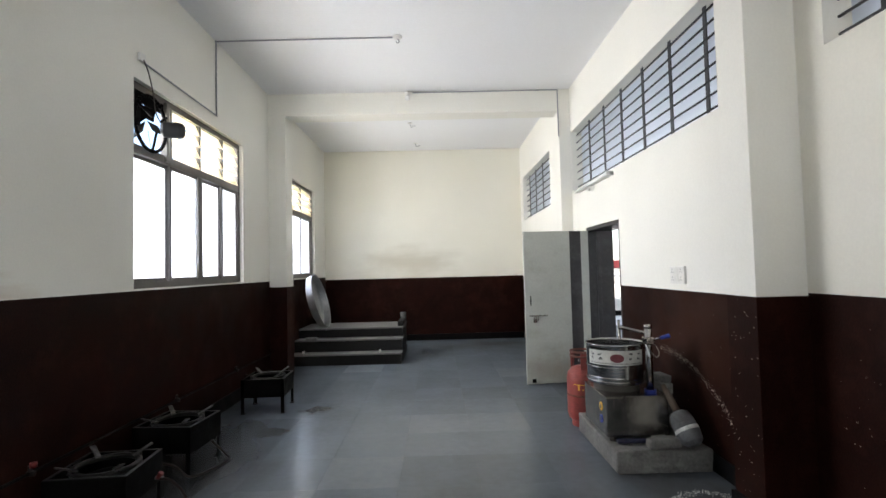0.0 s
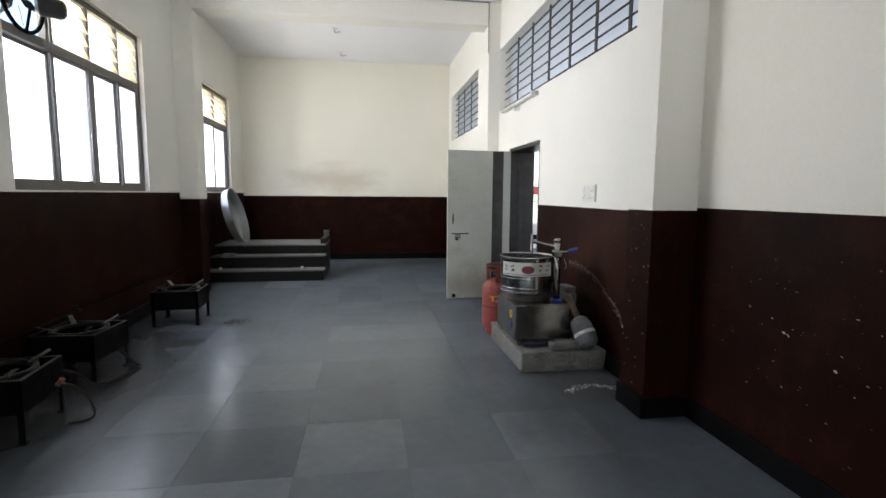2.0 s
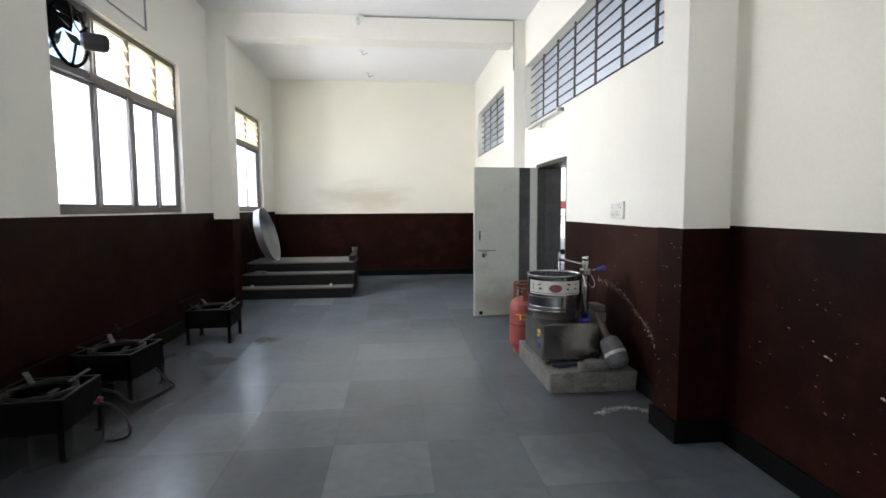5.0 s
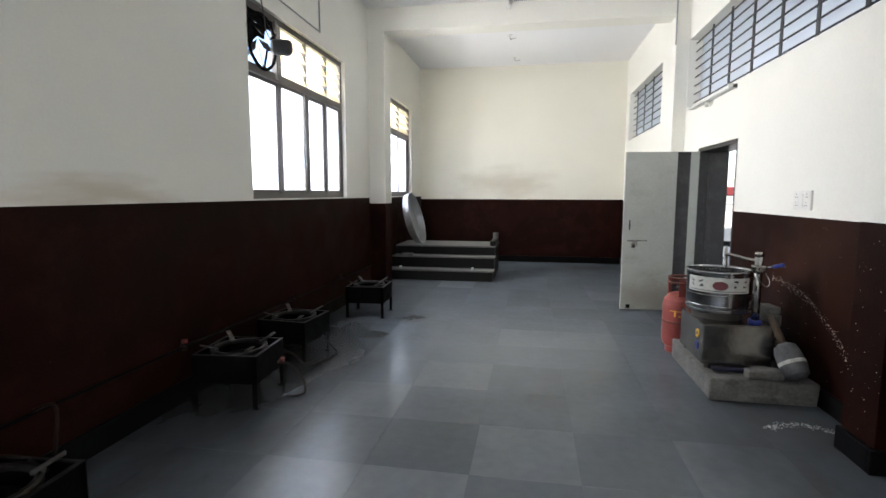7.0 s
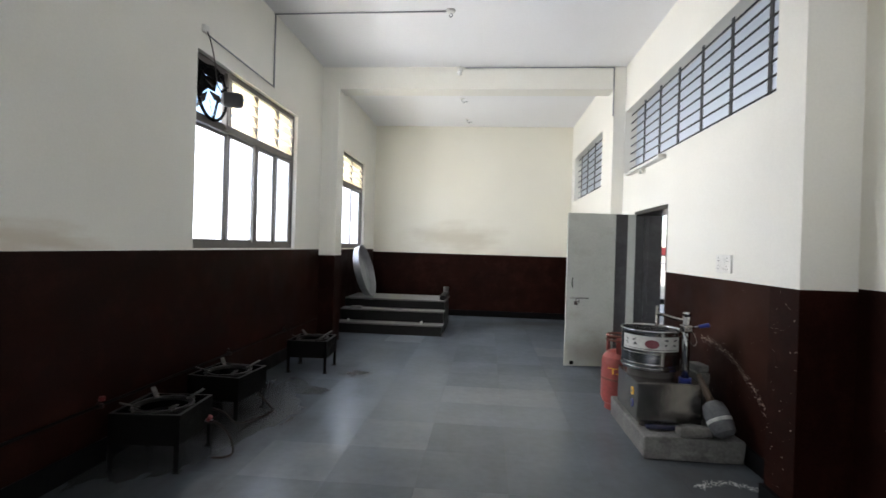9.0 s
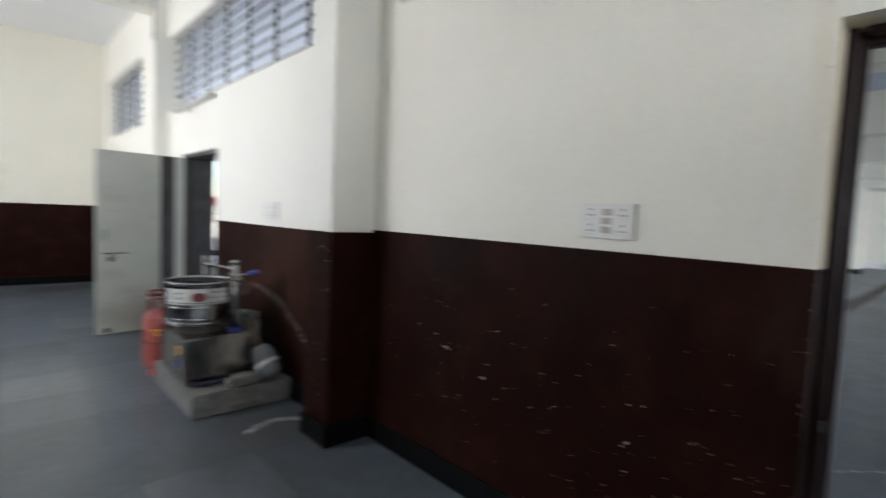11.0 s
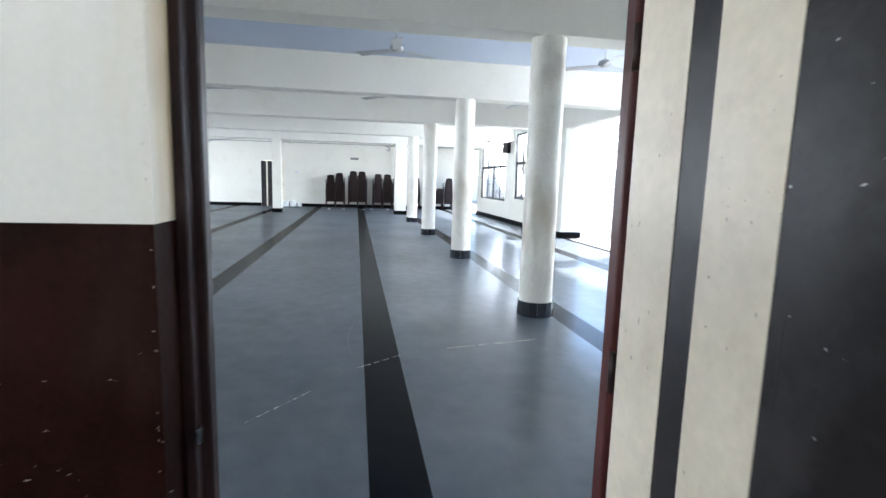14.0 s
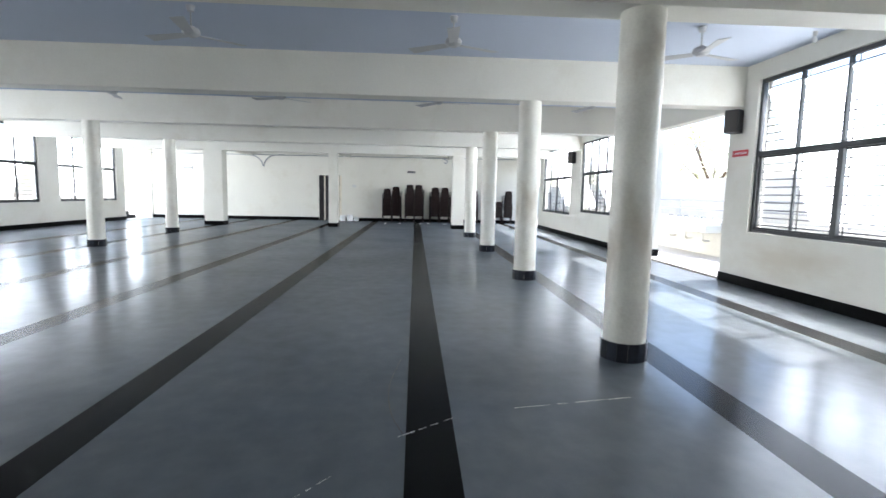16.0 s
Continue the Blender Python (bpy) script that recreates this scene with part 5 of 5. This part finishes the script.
part("label_band", bm, "label_print", drum, "white printed label band")
bm = bmesh.new()
ring = [(radians(-106) + 0.23 * math.cos(2 * math.pi * k / 20), 0.648 + 0.036 * math.sin(2 * math.pi * k / 20)) for k in range(20)]
hub = bm.verts.new((C[0] + 0.2462 * math.cos(radians(-106)), C[1] + 0.2462 * math.sin(radians(-106)), 0.648))
rim = [bm.verts.new((C[0] + 0.2462 * math.cos(a), C[1] + 0.2462 * math.sin(a), z)) for a, z in ring]
for k in range(20):
    bm.faces.new((hub, rim[k], rim[(k + 1) % 20]))
part("label_oval", bm, "label_maroon", drum, "maroon oval emblem")
bm = bmesh.new()
rl = random.Random(21)
for a in (-161, -144, -84, -66):
    for z in (0.64, 0.675):
        for k in range(4):
            da, dz = rl.uniform(0, 6), rl.uniform(-0.01, 0.008)
            wrapped(bm, C, 0.2453 + 0.0002 * k, radians(a + da), radians(a + da + rl.uniform(1.5, 5)), z + dz, z + dz + rl.uniform(0.004, 0.013), 0, 2)
wrapped(bm, C, 0.2455, radians(-164), radians(-54), 0.601, 0.606, 0, 18)
tagged(part("label_prints", bm, "label_dark", drum), "small dark printed pictures", kind="stuff")
for z in (0.44, 0.56):
    part("drum_ring", L([(0.241, 0.0), (0.248, 0.003), (0.248, 0.009), (0.241, 0.012)], 48, (-0.055, 0.02, z), ring=True), "steel", drum)
post = part("post", R((0.15, -0.2, 0.358), (0.15, -0.2, 0.9), 0.03, 20), "steel", gr)
part("post_cap", L([(0.0, 0.0), (0.033, 0.0), (0.033, 0.02), (0.02, 0.03), (0.0, 0.03)], 20, (0.15, -0.2, 0.895)), "steel_dull", post)
part("post_collar", L([(0.031, 0.0), (0.048, 0.0), (0.048, 0.03), (0.031, 0.03)], 20, (0.15, -0.2, 0.358), ring=True), "blue", post, "blue collar")
part("arm", T([(0.15, -0.2, 0.85), (0.08, -0.13, 0.86), (0.0, -0.06, 0.88), (-0.03, -0.03, 0.88)], 0.014), "steel_dull", post)
part("arm_rod", R((-0.03, -0.03, 0.6), (-0.03, -0.03, 0.95), 0.012, 10), "steel_dull", post)
part("clamp", rod(B(0.11, 0.19, -0.245, -0.155, 0.76, 0.82, bevel=0.01), (0.15, -0.26, 0.79), (0.15, -0.14, 0.79), 0.014), "steel_dull", post)
lev = part("lever", R((0.16, -0.2, 0.79), (0.25, -0.245, 0.82), 0.008), "steel", post)
part("lever_grip", R((0.235, -0.238, 0.815), (0.3, -0.27, 0.835), 0.014, 12, 0.018), "blue", lev, "blue plastic grip")
part("chain", T([(0.18, -0.23, 0.78), (0.21, -0.26, 0.70), (0.19, -0.26, 0.66), (0.15, -0.25, 0.70), (0.12, -0.24, 0.76)], 0.005), "steel_dull", post)
for z, mat in ((0.25, "yellow"), (0.15, "blue")):
    part("badge", R((-0.2515, -0.16, z), (-0.256, -0.16, z), 0.034, 18), mat, gr, "round coloured badge")
    part("badge_print", R((-0.256, -0.16, z), (-0.2575, -0.16, z), 0.018, 14), "label_dark", gr)
bm = B(-0.06, 0.2, 0.0, 0.05, 0, 0.03, bevel=0.01)
solid("blue_rag", bm, "strip_dark", "dark blue plastic strip under the grinder", "rag").matrix_basis = pose(-0.5, 1.05, 0.178)
# pestle stone, slabs, blocks
ps = thing("grinding_stone", pose(-0.055, 1.0, 0.172), "heavy grey granite grinding stone with a wooden handle", "grinding stone")
tilt = Matrix.Translation((0.0, -0.03, 0.145)) @ Euler((radians(-36), radians(-14), 0)).to_matrix().to_4x4()
part("stone", L([(0.0, -0.14), (0.05, -0.135), (0.08, -0.11), (0.092, -0.05), (0.09, 0.05), (0.075, 0.11), (0.045, 0.13), (0.0, 0.135)], 28), "granite", ps).matrix_basis = tilt
part("chalk_band", L([(0.0922, -0.035), (0.0932, -0.03), (0.0932, -0.01), (0.0918, -0.006)], 28, ring=True), "chalk", ps, "white powder band").matrix_basis = tilt
part("handle", R((0, 0, 0.12), (0, 0, 0.36), 0.03, 14, 0.022), "wood", ps).matrix_basis = tilt
tslab = thing("stone_slab", pose(-0.23, 0.975, 0.172, 0, 0, 8), "T-shaped rough grey stone slab", "stone")
part("slab", box(B(-0.14, 0.13, -0.055, 0.03, 0, 0.075, bevel=0.018), -0.05, 0.07, 0.025, 0.1, 0.002, 0.065, bevel=0.014), "cement", tslab)
for z, w in ((0.172, 0.1), (0.27, 0.12), (0.368, 0.1), (0.466, 0.11), (0.564, 0.09)):
    bl = thing("stone_block", pose(0.0, 1.5, z, 0, 0, 6), "rough grey stone block stacked beside the wall", "stone")
    part("block", B(-0.05, 0.05, -w, w, 0, 0.096 if z < 0.5 else 0.06, bevel=0.012), "cement", bl)
# powder marks on the floor
bm = bmesh.new()
rnd = random.Random(4)
for k in range(260):
    t = rnd.random()
    x, y = -0.4 + 0.42 * t + rnd.gauss(0, 0.015), 0.47 + 0.1 * math.sin(t * 3.1) + rnd.gauss(0, 0.022)
    s = rnd.uniform(0.0015, 0.0065)
    f = bm.faces.new([bm.verts.new((x + s * math.cos(a) * rnd.uniform(0.6, 1.4), y + s * math.sin(a), 0.0015 + 0.00001 * k)) for a in (0, 1.3, 2.5, 3.8, 5.1)])
solid("spilt_powder", bm, "chalk", "smear of white powder on the tiles", "spill", "stuff")
# peeled paint
bm = bmesh.new()


def chip(y, z, s, x, flat=0.7):
    f = bm.faces.new([bm.verts.new((x, y + s * math.cos(a) * rnd.uniform(0.3, 1.3), z + flat * s * math.sin(a) * rnd.uniform(0.3, 1.3))) for a in (0, 1.0, 2.2, 3.1, 4.2, 5.3)])


for k in range(520):
    t = rnd.random() ** 0.8
    y, z = 1.84 - 1.25 * t + rnd.gauss(0, 0.022), 0.81 - 0.43 * t ** 2.6 + rnd.gauss(0, 0.018)
    chip(y, z, abs(rnd.gauss(0, 0.003)) + 0.001, RIGHT - 0.0015)
for k in range(150):
    chip(0.55 + rnd.gauss(0, 0.035), rnd.triangular(0.2, 0.6, 0.4), abs(rnd.gauss(0, 0.004)) + 0.001, RIGHT - 0.0017)
for k in range(90):
    chip(rnd.uniform(0.4, 1.7), rnd.uniform(0.2, 1.3), rnd.uniform(0.001, 0.0045), RIGHT - 0.0015)
for k in range(60):
    chip(rnd.uniform(0.0, 0.29), rnd.uniform(0.15, 1.36), rnd.uniform(0.001, 0.0055), -0.0741)
for k in range(190):
    chip(rnd.uniform(-2.44, -0.2), rnd.triangular(0.2, 1.3, 0.6), abs(rnd.gauss(0, 0.0045)) + 0.0015, 0.2385, 0.22)
for k in range(34):
    chip(-2.42 + abs(rnd.gauss(0, 0.006)), rnd.uniform(0.15, 2.1), rnd.uniform(0.0006, 0.0022), 0.2384, 2.0)
for y, z, s in ((-0.75, 0.78, 0.012), (-0.78, 0.77, 0.008), (-1.05, 0.68, 0.013), (-1.85, 0.63, 0.01), (-1.83, 0.61, 0.008), (-1.5, 0.67, 0.006), (-2.2, 0.46, 0.007), (-2.35, 0.49, 0.008)):
    chip(y, z, s, 0.2382)
solid("peeled_paint", bm, "paint_chip", "pale chips of peeled paint on the dado", "paint chips", "stuff")

# ---- hall: fans ----


def ceiling_fan(m):
    f = thing("ceiling_fan", m, "white three-bladed ceiling fan on a short rod", "fan", "hall fans")
    part("rod", R((0, 0, 0.08), (0, 0, 0.35), 0.01), "fan", f)
    part("canopy", L([(0.0, 0.27), (0.04, 0.28), (0.055, 0.345), (0.0, 0.345)], 18), "fan", f)
    part("motor", L([(0.0, -0.03), (0.05, -0.03), (0.1, 0.0), (0.11, 0.03), (0.09, 0.07), (0.03, 0.1), (0.0, 0.1)], 24), "fan", f)
    for k in range(3):
        tmp, bm = bmesh.new(), bmesh.new()
        box(tmp, 0.1, 0.66, -0.078, 0.078, -0.003, 0.003, bevel=0.001)
        for v in tmp.verts:
            v.co.y *= 0.65 + 0.55 * v.co.x
        pour(tmp, bm, 0, Matrix.Rotation(radians(120 * k), 4, "Z") @ Matrix.Rotation(radians(9), 4, "X"))
        part("blade", bm, "fan", f)
    return f


cf = ceiling_fan(pose(6.85, -3.4, 3.4, 0, 0, 176))
for x, y, rz in ((6.85, -0.1, 190), (6.85, -6.7, 172), (11.05, -3.4, 40), (11.05, -0.1, 70), (11.05, -6.7, 15), (6.85, 3.3, 60), (11.05, 3.3, 20), (15.3, -3.4, 80), (15.3, 0.6, 10), (24.1, -2.0, 50), (24.1, 3.0, 20), (24.1, 7.6, 75)):
    copy_thing(cf, pose(x, y, 3.4, 0, 0, rz))

# ---- hall: speakers, signs ----


def speaker(m):
    s = thing("loudspeaker", m, "black box loudspeaker on a wall bracket", "loudspeaker", "hall speakers")
    part("cabinet", B(-0.12, 0.12, 0.06, 0.26, -0.2, 0.2, bevel=0.012), "speaker", s)
    part("grille", B(-0.105, 0.105, 0.26, 0.268, -0.185, 0.185, bevel=0.003), "slot", s)
    part("bracket", B(-0.02, 0.02, 0.0, 0.07, -0.03, 0.03, bevel=0.004), "bar_black", s)
    return s


sp = speaker(pose(8.86, HR, 2.83, 0, 0, 32))
copy_thing(sp, pose(17.95, HR, 2.85, 0, 0, 32))


def sign(m, w, h, mat, label):
    s = thing("wall_sign", m, label, "sign")
    part("board", B(-w / 2, w / 2, 0, 0.008, -h / 2, h / 2, bevel=0.002), mat, s)
    bm = bmesh.new()
    for k in range(9):
        u = -w * 0.4 + w * 0.09 * k
        box(bm, u, u + w * (0.05 + 0.02 * (k % 3 == 0)), 0.008, 0.0095, -h * 0.16, h * (0.1 + 0.08 * (k % 2)))
    part("lettering", bm, "label_white", s, "small white lettering, too small to read")
    return s


sign(pose(8.72, HR + 0.001, 2.29), 0.42, 0.11, "red_sign", "narrow red sign board with white lettering")
sign(pose(HFAR - 0.001, -2.72, 2.56, 0, 0, 90), 0.4, 0.1, "label_dark", "small dark sign board on the far wall")

# ---- hall: far door, pots, conduit ----
fd = thing("far_door", pose(HFAR, 1.475, 0), "closed black and cream striped door with frame", "door", "", "structure")
part("panel", B(0.03, 0.07, -0.52, 0.52, 0, 2.3, bevel=0.003), "door_black", fd)
for a, b in ((-0.51, -0.3), (0.2, 0.27)):
    part("stripe", B(0.026, 0.03, a, b, 0.003, 2.29), "door_cream", fd, "cream stripe")
part("open_leaf", B(-0.02, 0.02, -0.62, -0.53, 0, 2.3, bevel=0.003), "door_cream", fd)
part("handle", R((-0.03, -0.56, 1.05), (-0.03, -0.56, 1.2), 0.012), "steel_dull", fd)
for y, r, h in ((0.74, 0.16, 0.28), (0.38, 0.17, 0.3), (0.06, 0.12, 0.2)):
    pt = thing("steel_pot", pose(25.95, y, 0), "stainless steel pot on the floor by the door", "pot")
    part("pot", L([(0.0, 0.0), (r * 0.9, 0.0), (r, 0.02), (r * 0.96, h), (r * 1.04, h + 0.01), (r * 0.93, h + 0.005), (r * 0.92, 0.02), (0.0, 0.02)], 24), "pot_metal", pt)
bm = R((HFAR - 0.02, HL, 3.24), (HFAR - 0.02, HR, 3.32), 0.016)
solid("conduit", bm, "bar_grey", "long grey conduit along the far wall", "conduit")
X = HFAR - 0.035
bm = T([(X, 5.9, 3.25), (X, 5.35, 3.23), (X, 5.05, 3.12), (X, 4.86, 2.92), (X, 4.77, 2.68)], 0.024)
tube(bm, [(X, 3.7, 3.27), (X, 4.2, 3.25), (X, 4.5, 3.14), (X, 4.68, 2.93), (X, 4.745, 2.68)], 0.024)
solid("drain_pipe", bm, "bar_grey", "two bent grey pipes joining in a point on the far wall", "pipe")
bm = T([(X, -4.3, 3.28), (X, -4.42, 3.26), (X, -4.56, 3.16), (X, -4.5, 3.04), (X, -4.4, 3.1)], 0.024)
solid("drain_pipe", bm, "bar_grey", "bent grey pipe on the far wall", "pipe")
sw = thing("switch_plate", pose(HFAR, 0.2, 1.72, 0, 0, 90), "small white switch plate on the far wall", "switch")
part("plate", B(-0.1, 0.1, 0.0, 0.015, 0, 0.13, bevel=0.004), "white_plastic", sw)
part("switch", B(-0.05, 0.05, 0.015, 0.022, 0.03, 0.1, bevel=0.003), "label_white", sw)
bk = thing("wall_bracket", pose(HFAR, 8.49, 2.53), "small grey iron bracket on the far wall", "bracket")
part("bars", rod(rod(R((-0.02, -0.2, 0), (-0.02, 0.2, 0), 0.015), (-0.02, -0.2, -0.1), (-0.02, -0.2, 0.1), 0.015), (-0.02, 0.2, -0.1), (-0.02, 0.2, 0.1), 0.015), "bar_grey", bk)

# ---- hall: stacked chairs ----


def chair(m):
    c = thing("plastic_chair", m, "dark brown moulded plastic chair in a stack", "chair", "stacked chairs")
    part("seat", B(-0.2, 0.22, -0.21, 0.21, 0.42, 0.445, bevel=0.01), "chair", c)
    bm = bmesh.new()
    tmp = bmesh.new()
    box(tmp, -0.012, 0.012, -0.2, 0.2, -0.12, 0.5, bevel=0.008)
    bmesh.ops.subdivide_edges(tmp, edges=[e for e in tmp.edges if e.calc_length() > 0.2], cuts=4)
    for v in tmp.verts:
        t = max(v.co.z, 0) / 0.5
        v.co.y *= 1.0 - 0.2 * t ** 2
        v.co.x += 0.02 * math.cos(v.co.y * 9)
        v.co.z -= 0.05 * abs(v.co.y / 0.19) ** 2.5 * t
    pour(tmp, bm, 0, Matrix.Translation((0.2, 0, 0.44)) @ Matrix.Rotation(radians(10), 4, "Y"))
    part("backrest", bm, "chair", c)
    for s in (-1, 1):
        part("leg", R((-0.2, s * 0.24, 0), (-0.17, s * 0.2, 0.43), 0.018, 8, 0.024), "chair", c)
        part("leg", R((0.26, s * 0.22, 0), (0.19, s * 0.19, 0.43), 0.018, 8, 0.024), "chair", c)
        part("armrest", T([(-0.17, s * 0.21, 0.42), (-0.19, s * 0.235, 0.6), (-0.12, s * 0.245, 0.65), (0.1, s * 0.235, 0.66), (0.24, s * 0.19, 0.68)], 0.017, 8, 0, 4), "chair", c)
    return c


c0 = None
for y, n, rz in ((-1.52, 8, 3), (-1.99, 9, -2), (-2.66, 10, 2), (-3.12, 10, -3), (-3.92, 9, 4), (-4.43, 9, -2), (-4.92, 9, 2), (-5.9, 8, 0), (-6.75, 8, -4), (-7.15, 3, 3), (-7.65, 8, 1)):
    for k in range(n):
        m = pose(25.75 - 0.012 * k, y, 0.108 * k, 0, 0, 180 + rz + (k * 37 % 5 - 2) * 0.5)
        if c0 is None:
            c0 = chair(m)
        else:
            copy_thing(c0, m)
# litter in front of the chairs
for x, y in ((24.6, -2.2), (24.5, -3.2), (24.9, -3.6), (24.4, -1.5), (24.8, -4.4)):
    sc = thing("paper_scrap", pose(x, y, 0, 0, 0, x * 90), "small white paper scrap on the floor", "litter")
    part("scrap", B(-0.06, 0.06, -0.04, 0.04, 0, 0.02, bevel=0.008), "label_white", sc)

# ---- outside: wash basins, stairs, trees, rails ----
for k, x in enumerate((13.08, 13.95, 14.82)):
    ws = thing("wash_basin", pose(x, -10.88, -0.02), "white ceramic wash basin on the parapet wall", "basin", "wash basins")
    part("bowl", box(B(-0.42, 0.42, 0.0, 0.45, 0.62, 0.86, bevel=0.04), -0.42, 0.42, -0.02, 0.04, 0.86, 0.98, bevel=0.01), "ceramic", ws)
    for u in (-0.25, 0.25):
        part("tap", T([(u, 0.02, 0.95), (u, 0.1, 1.02), (u, 0.18, 1.0), (u, 0.18, 0.95)], 0.016), "steel", ws)
    part("waste_pipe", T([(0, 0.25, 0.62), (0, 0.25, 0.45), (0.05, 0.18, 0.4), (0.05, 0.02, 0.4)], 0.03), "white_plastic", ws)
rail = thing("balcony_rail", pose(0, -11.0, 0.95), "grey pipe rail along the parapet", "rail")
for z in (0.25, 0.5):
    part("rail_bar", R((0, 0, z), (30, 0, z), 0.02), "bar_grey", rail)
for x in range(0, 31, 3):
    part("rail_post", R((x, 0, -0.02), (x, 0, 0.5), 0.022), "bar_grey", rail)
rail = thing("balcony_rail", pose(0, 13.0, 1.0), "grey pipe rail along the parapet", "rail")
for z in (0.25, 0.5):
    part("rail_bar", R((0, 0, z), (30, 0, z), 0.02), "bar_grey", rail)
for x in range(0, 31, 3):
    part("rail_post", R((x, 0, -0.02), (x, 0, 0.5), 0.022), "bar_grey", rail)
st = thing("outside_stairs", pose(24.6, 10.9, -0.02), "dark stone stairs outside the hall opening", "stairs", "", "structure")
for k in range(5):
    part("stair_step", B(-0.2, 1.2, 0.3 * k, 1.6, 0.17 * k, 0.17 * (k + 1), bevel=0.006), "step_stone", st)


def tree(m, seed, h):
    rn = random.Random(seed)
    t = thing("tree", m, "leafy tree in sunlight beyond the parapet", "tree", "trees")
    bm = R((0, 0, 0), (0.1, 0.05, h * 0.45), 0.16, 10, 0.1)
    tips = []
    for k in range(9):
        a, z = k * 2.4, h * (0.35 + 0.06 * k)
        p = Vector((0.08, 0.04, h * 0.4 + 0.02 * k))
        q = Vector((math.cos(a) * h * 0.28, math.sin(a) * h * 0.28, z + h * 0.15))
        rod(bm, p, q, 0.07, 7, 0.025)
        tips.append(q)
    part("trunk", bm, "bark", t)
    bm = bmesh.new()
    for q in tips:
        for j in range(75):
            c = q + Vector((rn.gauss(0, h * 0.09), rn.gauss(0, h * 0.09), rn.gauss(0, h * 0.07)))
            n1 = Vector((rn.gauss(0, 1), rn.gauss(0, 1), rn.gauss(0, 1))).normalized()
            n2 = n1.orthogonal().normalized()
            s = rn.uniform(0.07, 0.14)
            bm.faces.new([bm.verts.new(c + d) for d in (n1 * s, n2 * s * 0.45, -n1 * s, -n2 * s * 0.45)])
    part("crown", bm, "leaf", t)
    return t


tree(pose(19.5, -26.0, -0.3), 1, 5.6)
tree(pose(24.0, -17.5, -0.3), 2, 5.2)
tree(pose(30.5, -13.5, -0.3), 3, 6.0)

# red box on the left parapet, seen through the small doorway
rb = thing("red_box", pose(3.4, 13.0, 1.5), "red plastic crate on the rail", "crate")
part("crate", B(-0.6, 0.6, -0.1, 0.1, 0.0, 0.25, bevel=0.02), "red_plastic", rb)
# scratches in the hall floor
bm = bmesh.new()
rn = random.Random(9)


def scratch(a, b, w, n=14, bow=0.0):
    for k in range(n):
        if rn.random() < 0.15:
            continue
        p = [(a[0] + (b[0] - a[0]) * t + bow * math.sin(t * 3.14) * 0.3, a[1] + (b[1] - a[1]) * t + bow * math.sin(t * 3.14)) for t in (k / n, (k + 0.9) / n)]
        d = w * rn.uniform(0.4, 1.3)
        j = [rn.gauss(0, 0.004) for i in range(4)]
        bm.faces.new([bm.verts.new(v) for v in ((p[0][0] - d, p[0][1] + j[0], 0.0012), (p[1][0] - d, p[1][1] + j[1], 0.0012), (p[1][0] + d, p[1][1] + j[2], 0.0012), (p[0][0] + d, p[0][1] + j[3], 0.0012))])


scratch((3.06, -2.85), (3.32, -3.21), 0.006)
scratch((2.2, -2.16), (2.67, -2.54), 0.004, 18)
scratch((3.47, -3.65), (3.65, -4.56), 0.004, 20)
solid("floor_scratches", bm, "chalk", "pale scratches worn into the polished floor", "scratches", "stuff")
bm = T([(4.5, -2.83, 0.0), (3.9, -2.76, 0.0), (3.42, -2.79, 0.0), (3.1, -2.88, 0.0)], 0.003, 6)
solid("floor_crack", bm, "slot", "thin dark curved crack in the floor", "crack", "stuff")

hb = thing("hanging_bulb", pose(6.86, -8.27, HCEIL), "unlit bulb hanging from the hall ceiling", "lamp")
part("holder", L([(0.0, 0.0), (0.03, 0.0), (0.025, -0.05), (0.018, -0.06), (0.0, -0.06)], 16), "white_plastic", hb)
part("bulb", L([(0.0, -0.06), (0.014, -0.06), (0.03, -0.1), (0.03, -0.13), (0.0, -0.155)], 16), "lens_white", hb)

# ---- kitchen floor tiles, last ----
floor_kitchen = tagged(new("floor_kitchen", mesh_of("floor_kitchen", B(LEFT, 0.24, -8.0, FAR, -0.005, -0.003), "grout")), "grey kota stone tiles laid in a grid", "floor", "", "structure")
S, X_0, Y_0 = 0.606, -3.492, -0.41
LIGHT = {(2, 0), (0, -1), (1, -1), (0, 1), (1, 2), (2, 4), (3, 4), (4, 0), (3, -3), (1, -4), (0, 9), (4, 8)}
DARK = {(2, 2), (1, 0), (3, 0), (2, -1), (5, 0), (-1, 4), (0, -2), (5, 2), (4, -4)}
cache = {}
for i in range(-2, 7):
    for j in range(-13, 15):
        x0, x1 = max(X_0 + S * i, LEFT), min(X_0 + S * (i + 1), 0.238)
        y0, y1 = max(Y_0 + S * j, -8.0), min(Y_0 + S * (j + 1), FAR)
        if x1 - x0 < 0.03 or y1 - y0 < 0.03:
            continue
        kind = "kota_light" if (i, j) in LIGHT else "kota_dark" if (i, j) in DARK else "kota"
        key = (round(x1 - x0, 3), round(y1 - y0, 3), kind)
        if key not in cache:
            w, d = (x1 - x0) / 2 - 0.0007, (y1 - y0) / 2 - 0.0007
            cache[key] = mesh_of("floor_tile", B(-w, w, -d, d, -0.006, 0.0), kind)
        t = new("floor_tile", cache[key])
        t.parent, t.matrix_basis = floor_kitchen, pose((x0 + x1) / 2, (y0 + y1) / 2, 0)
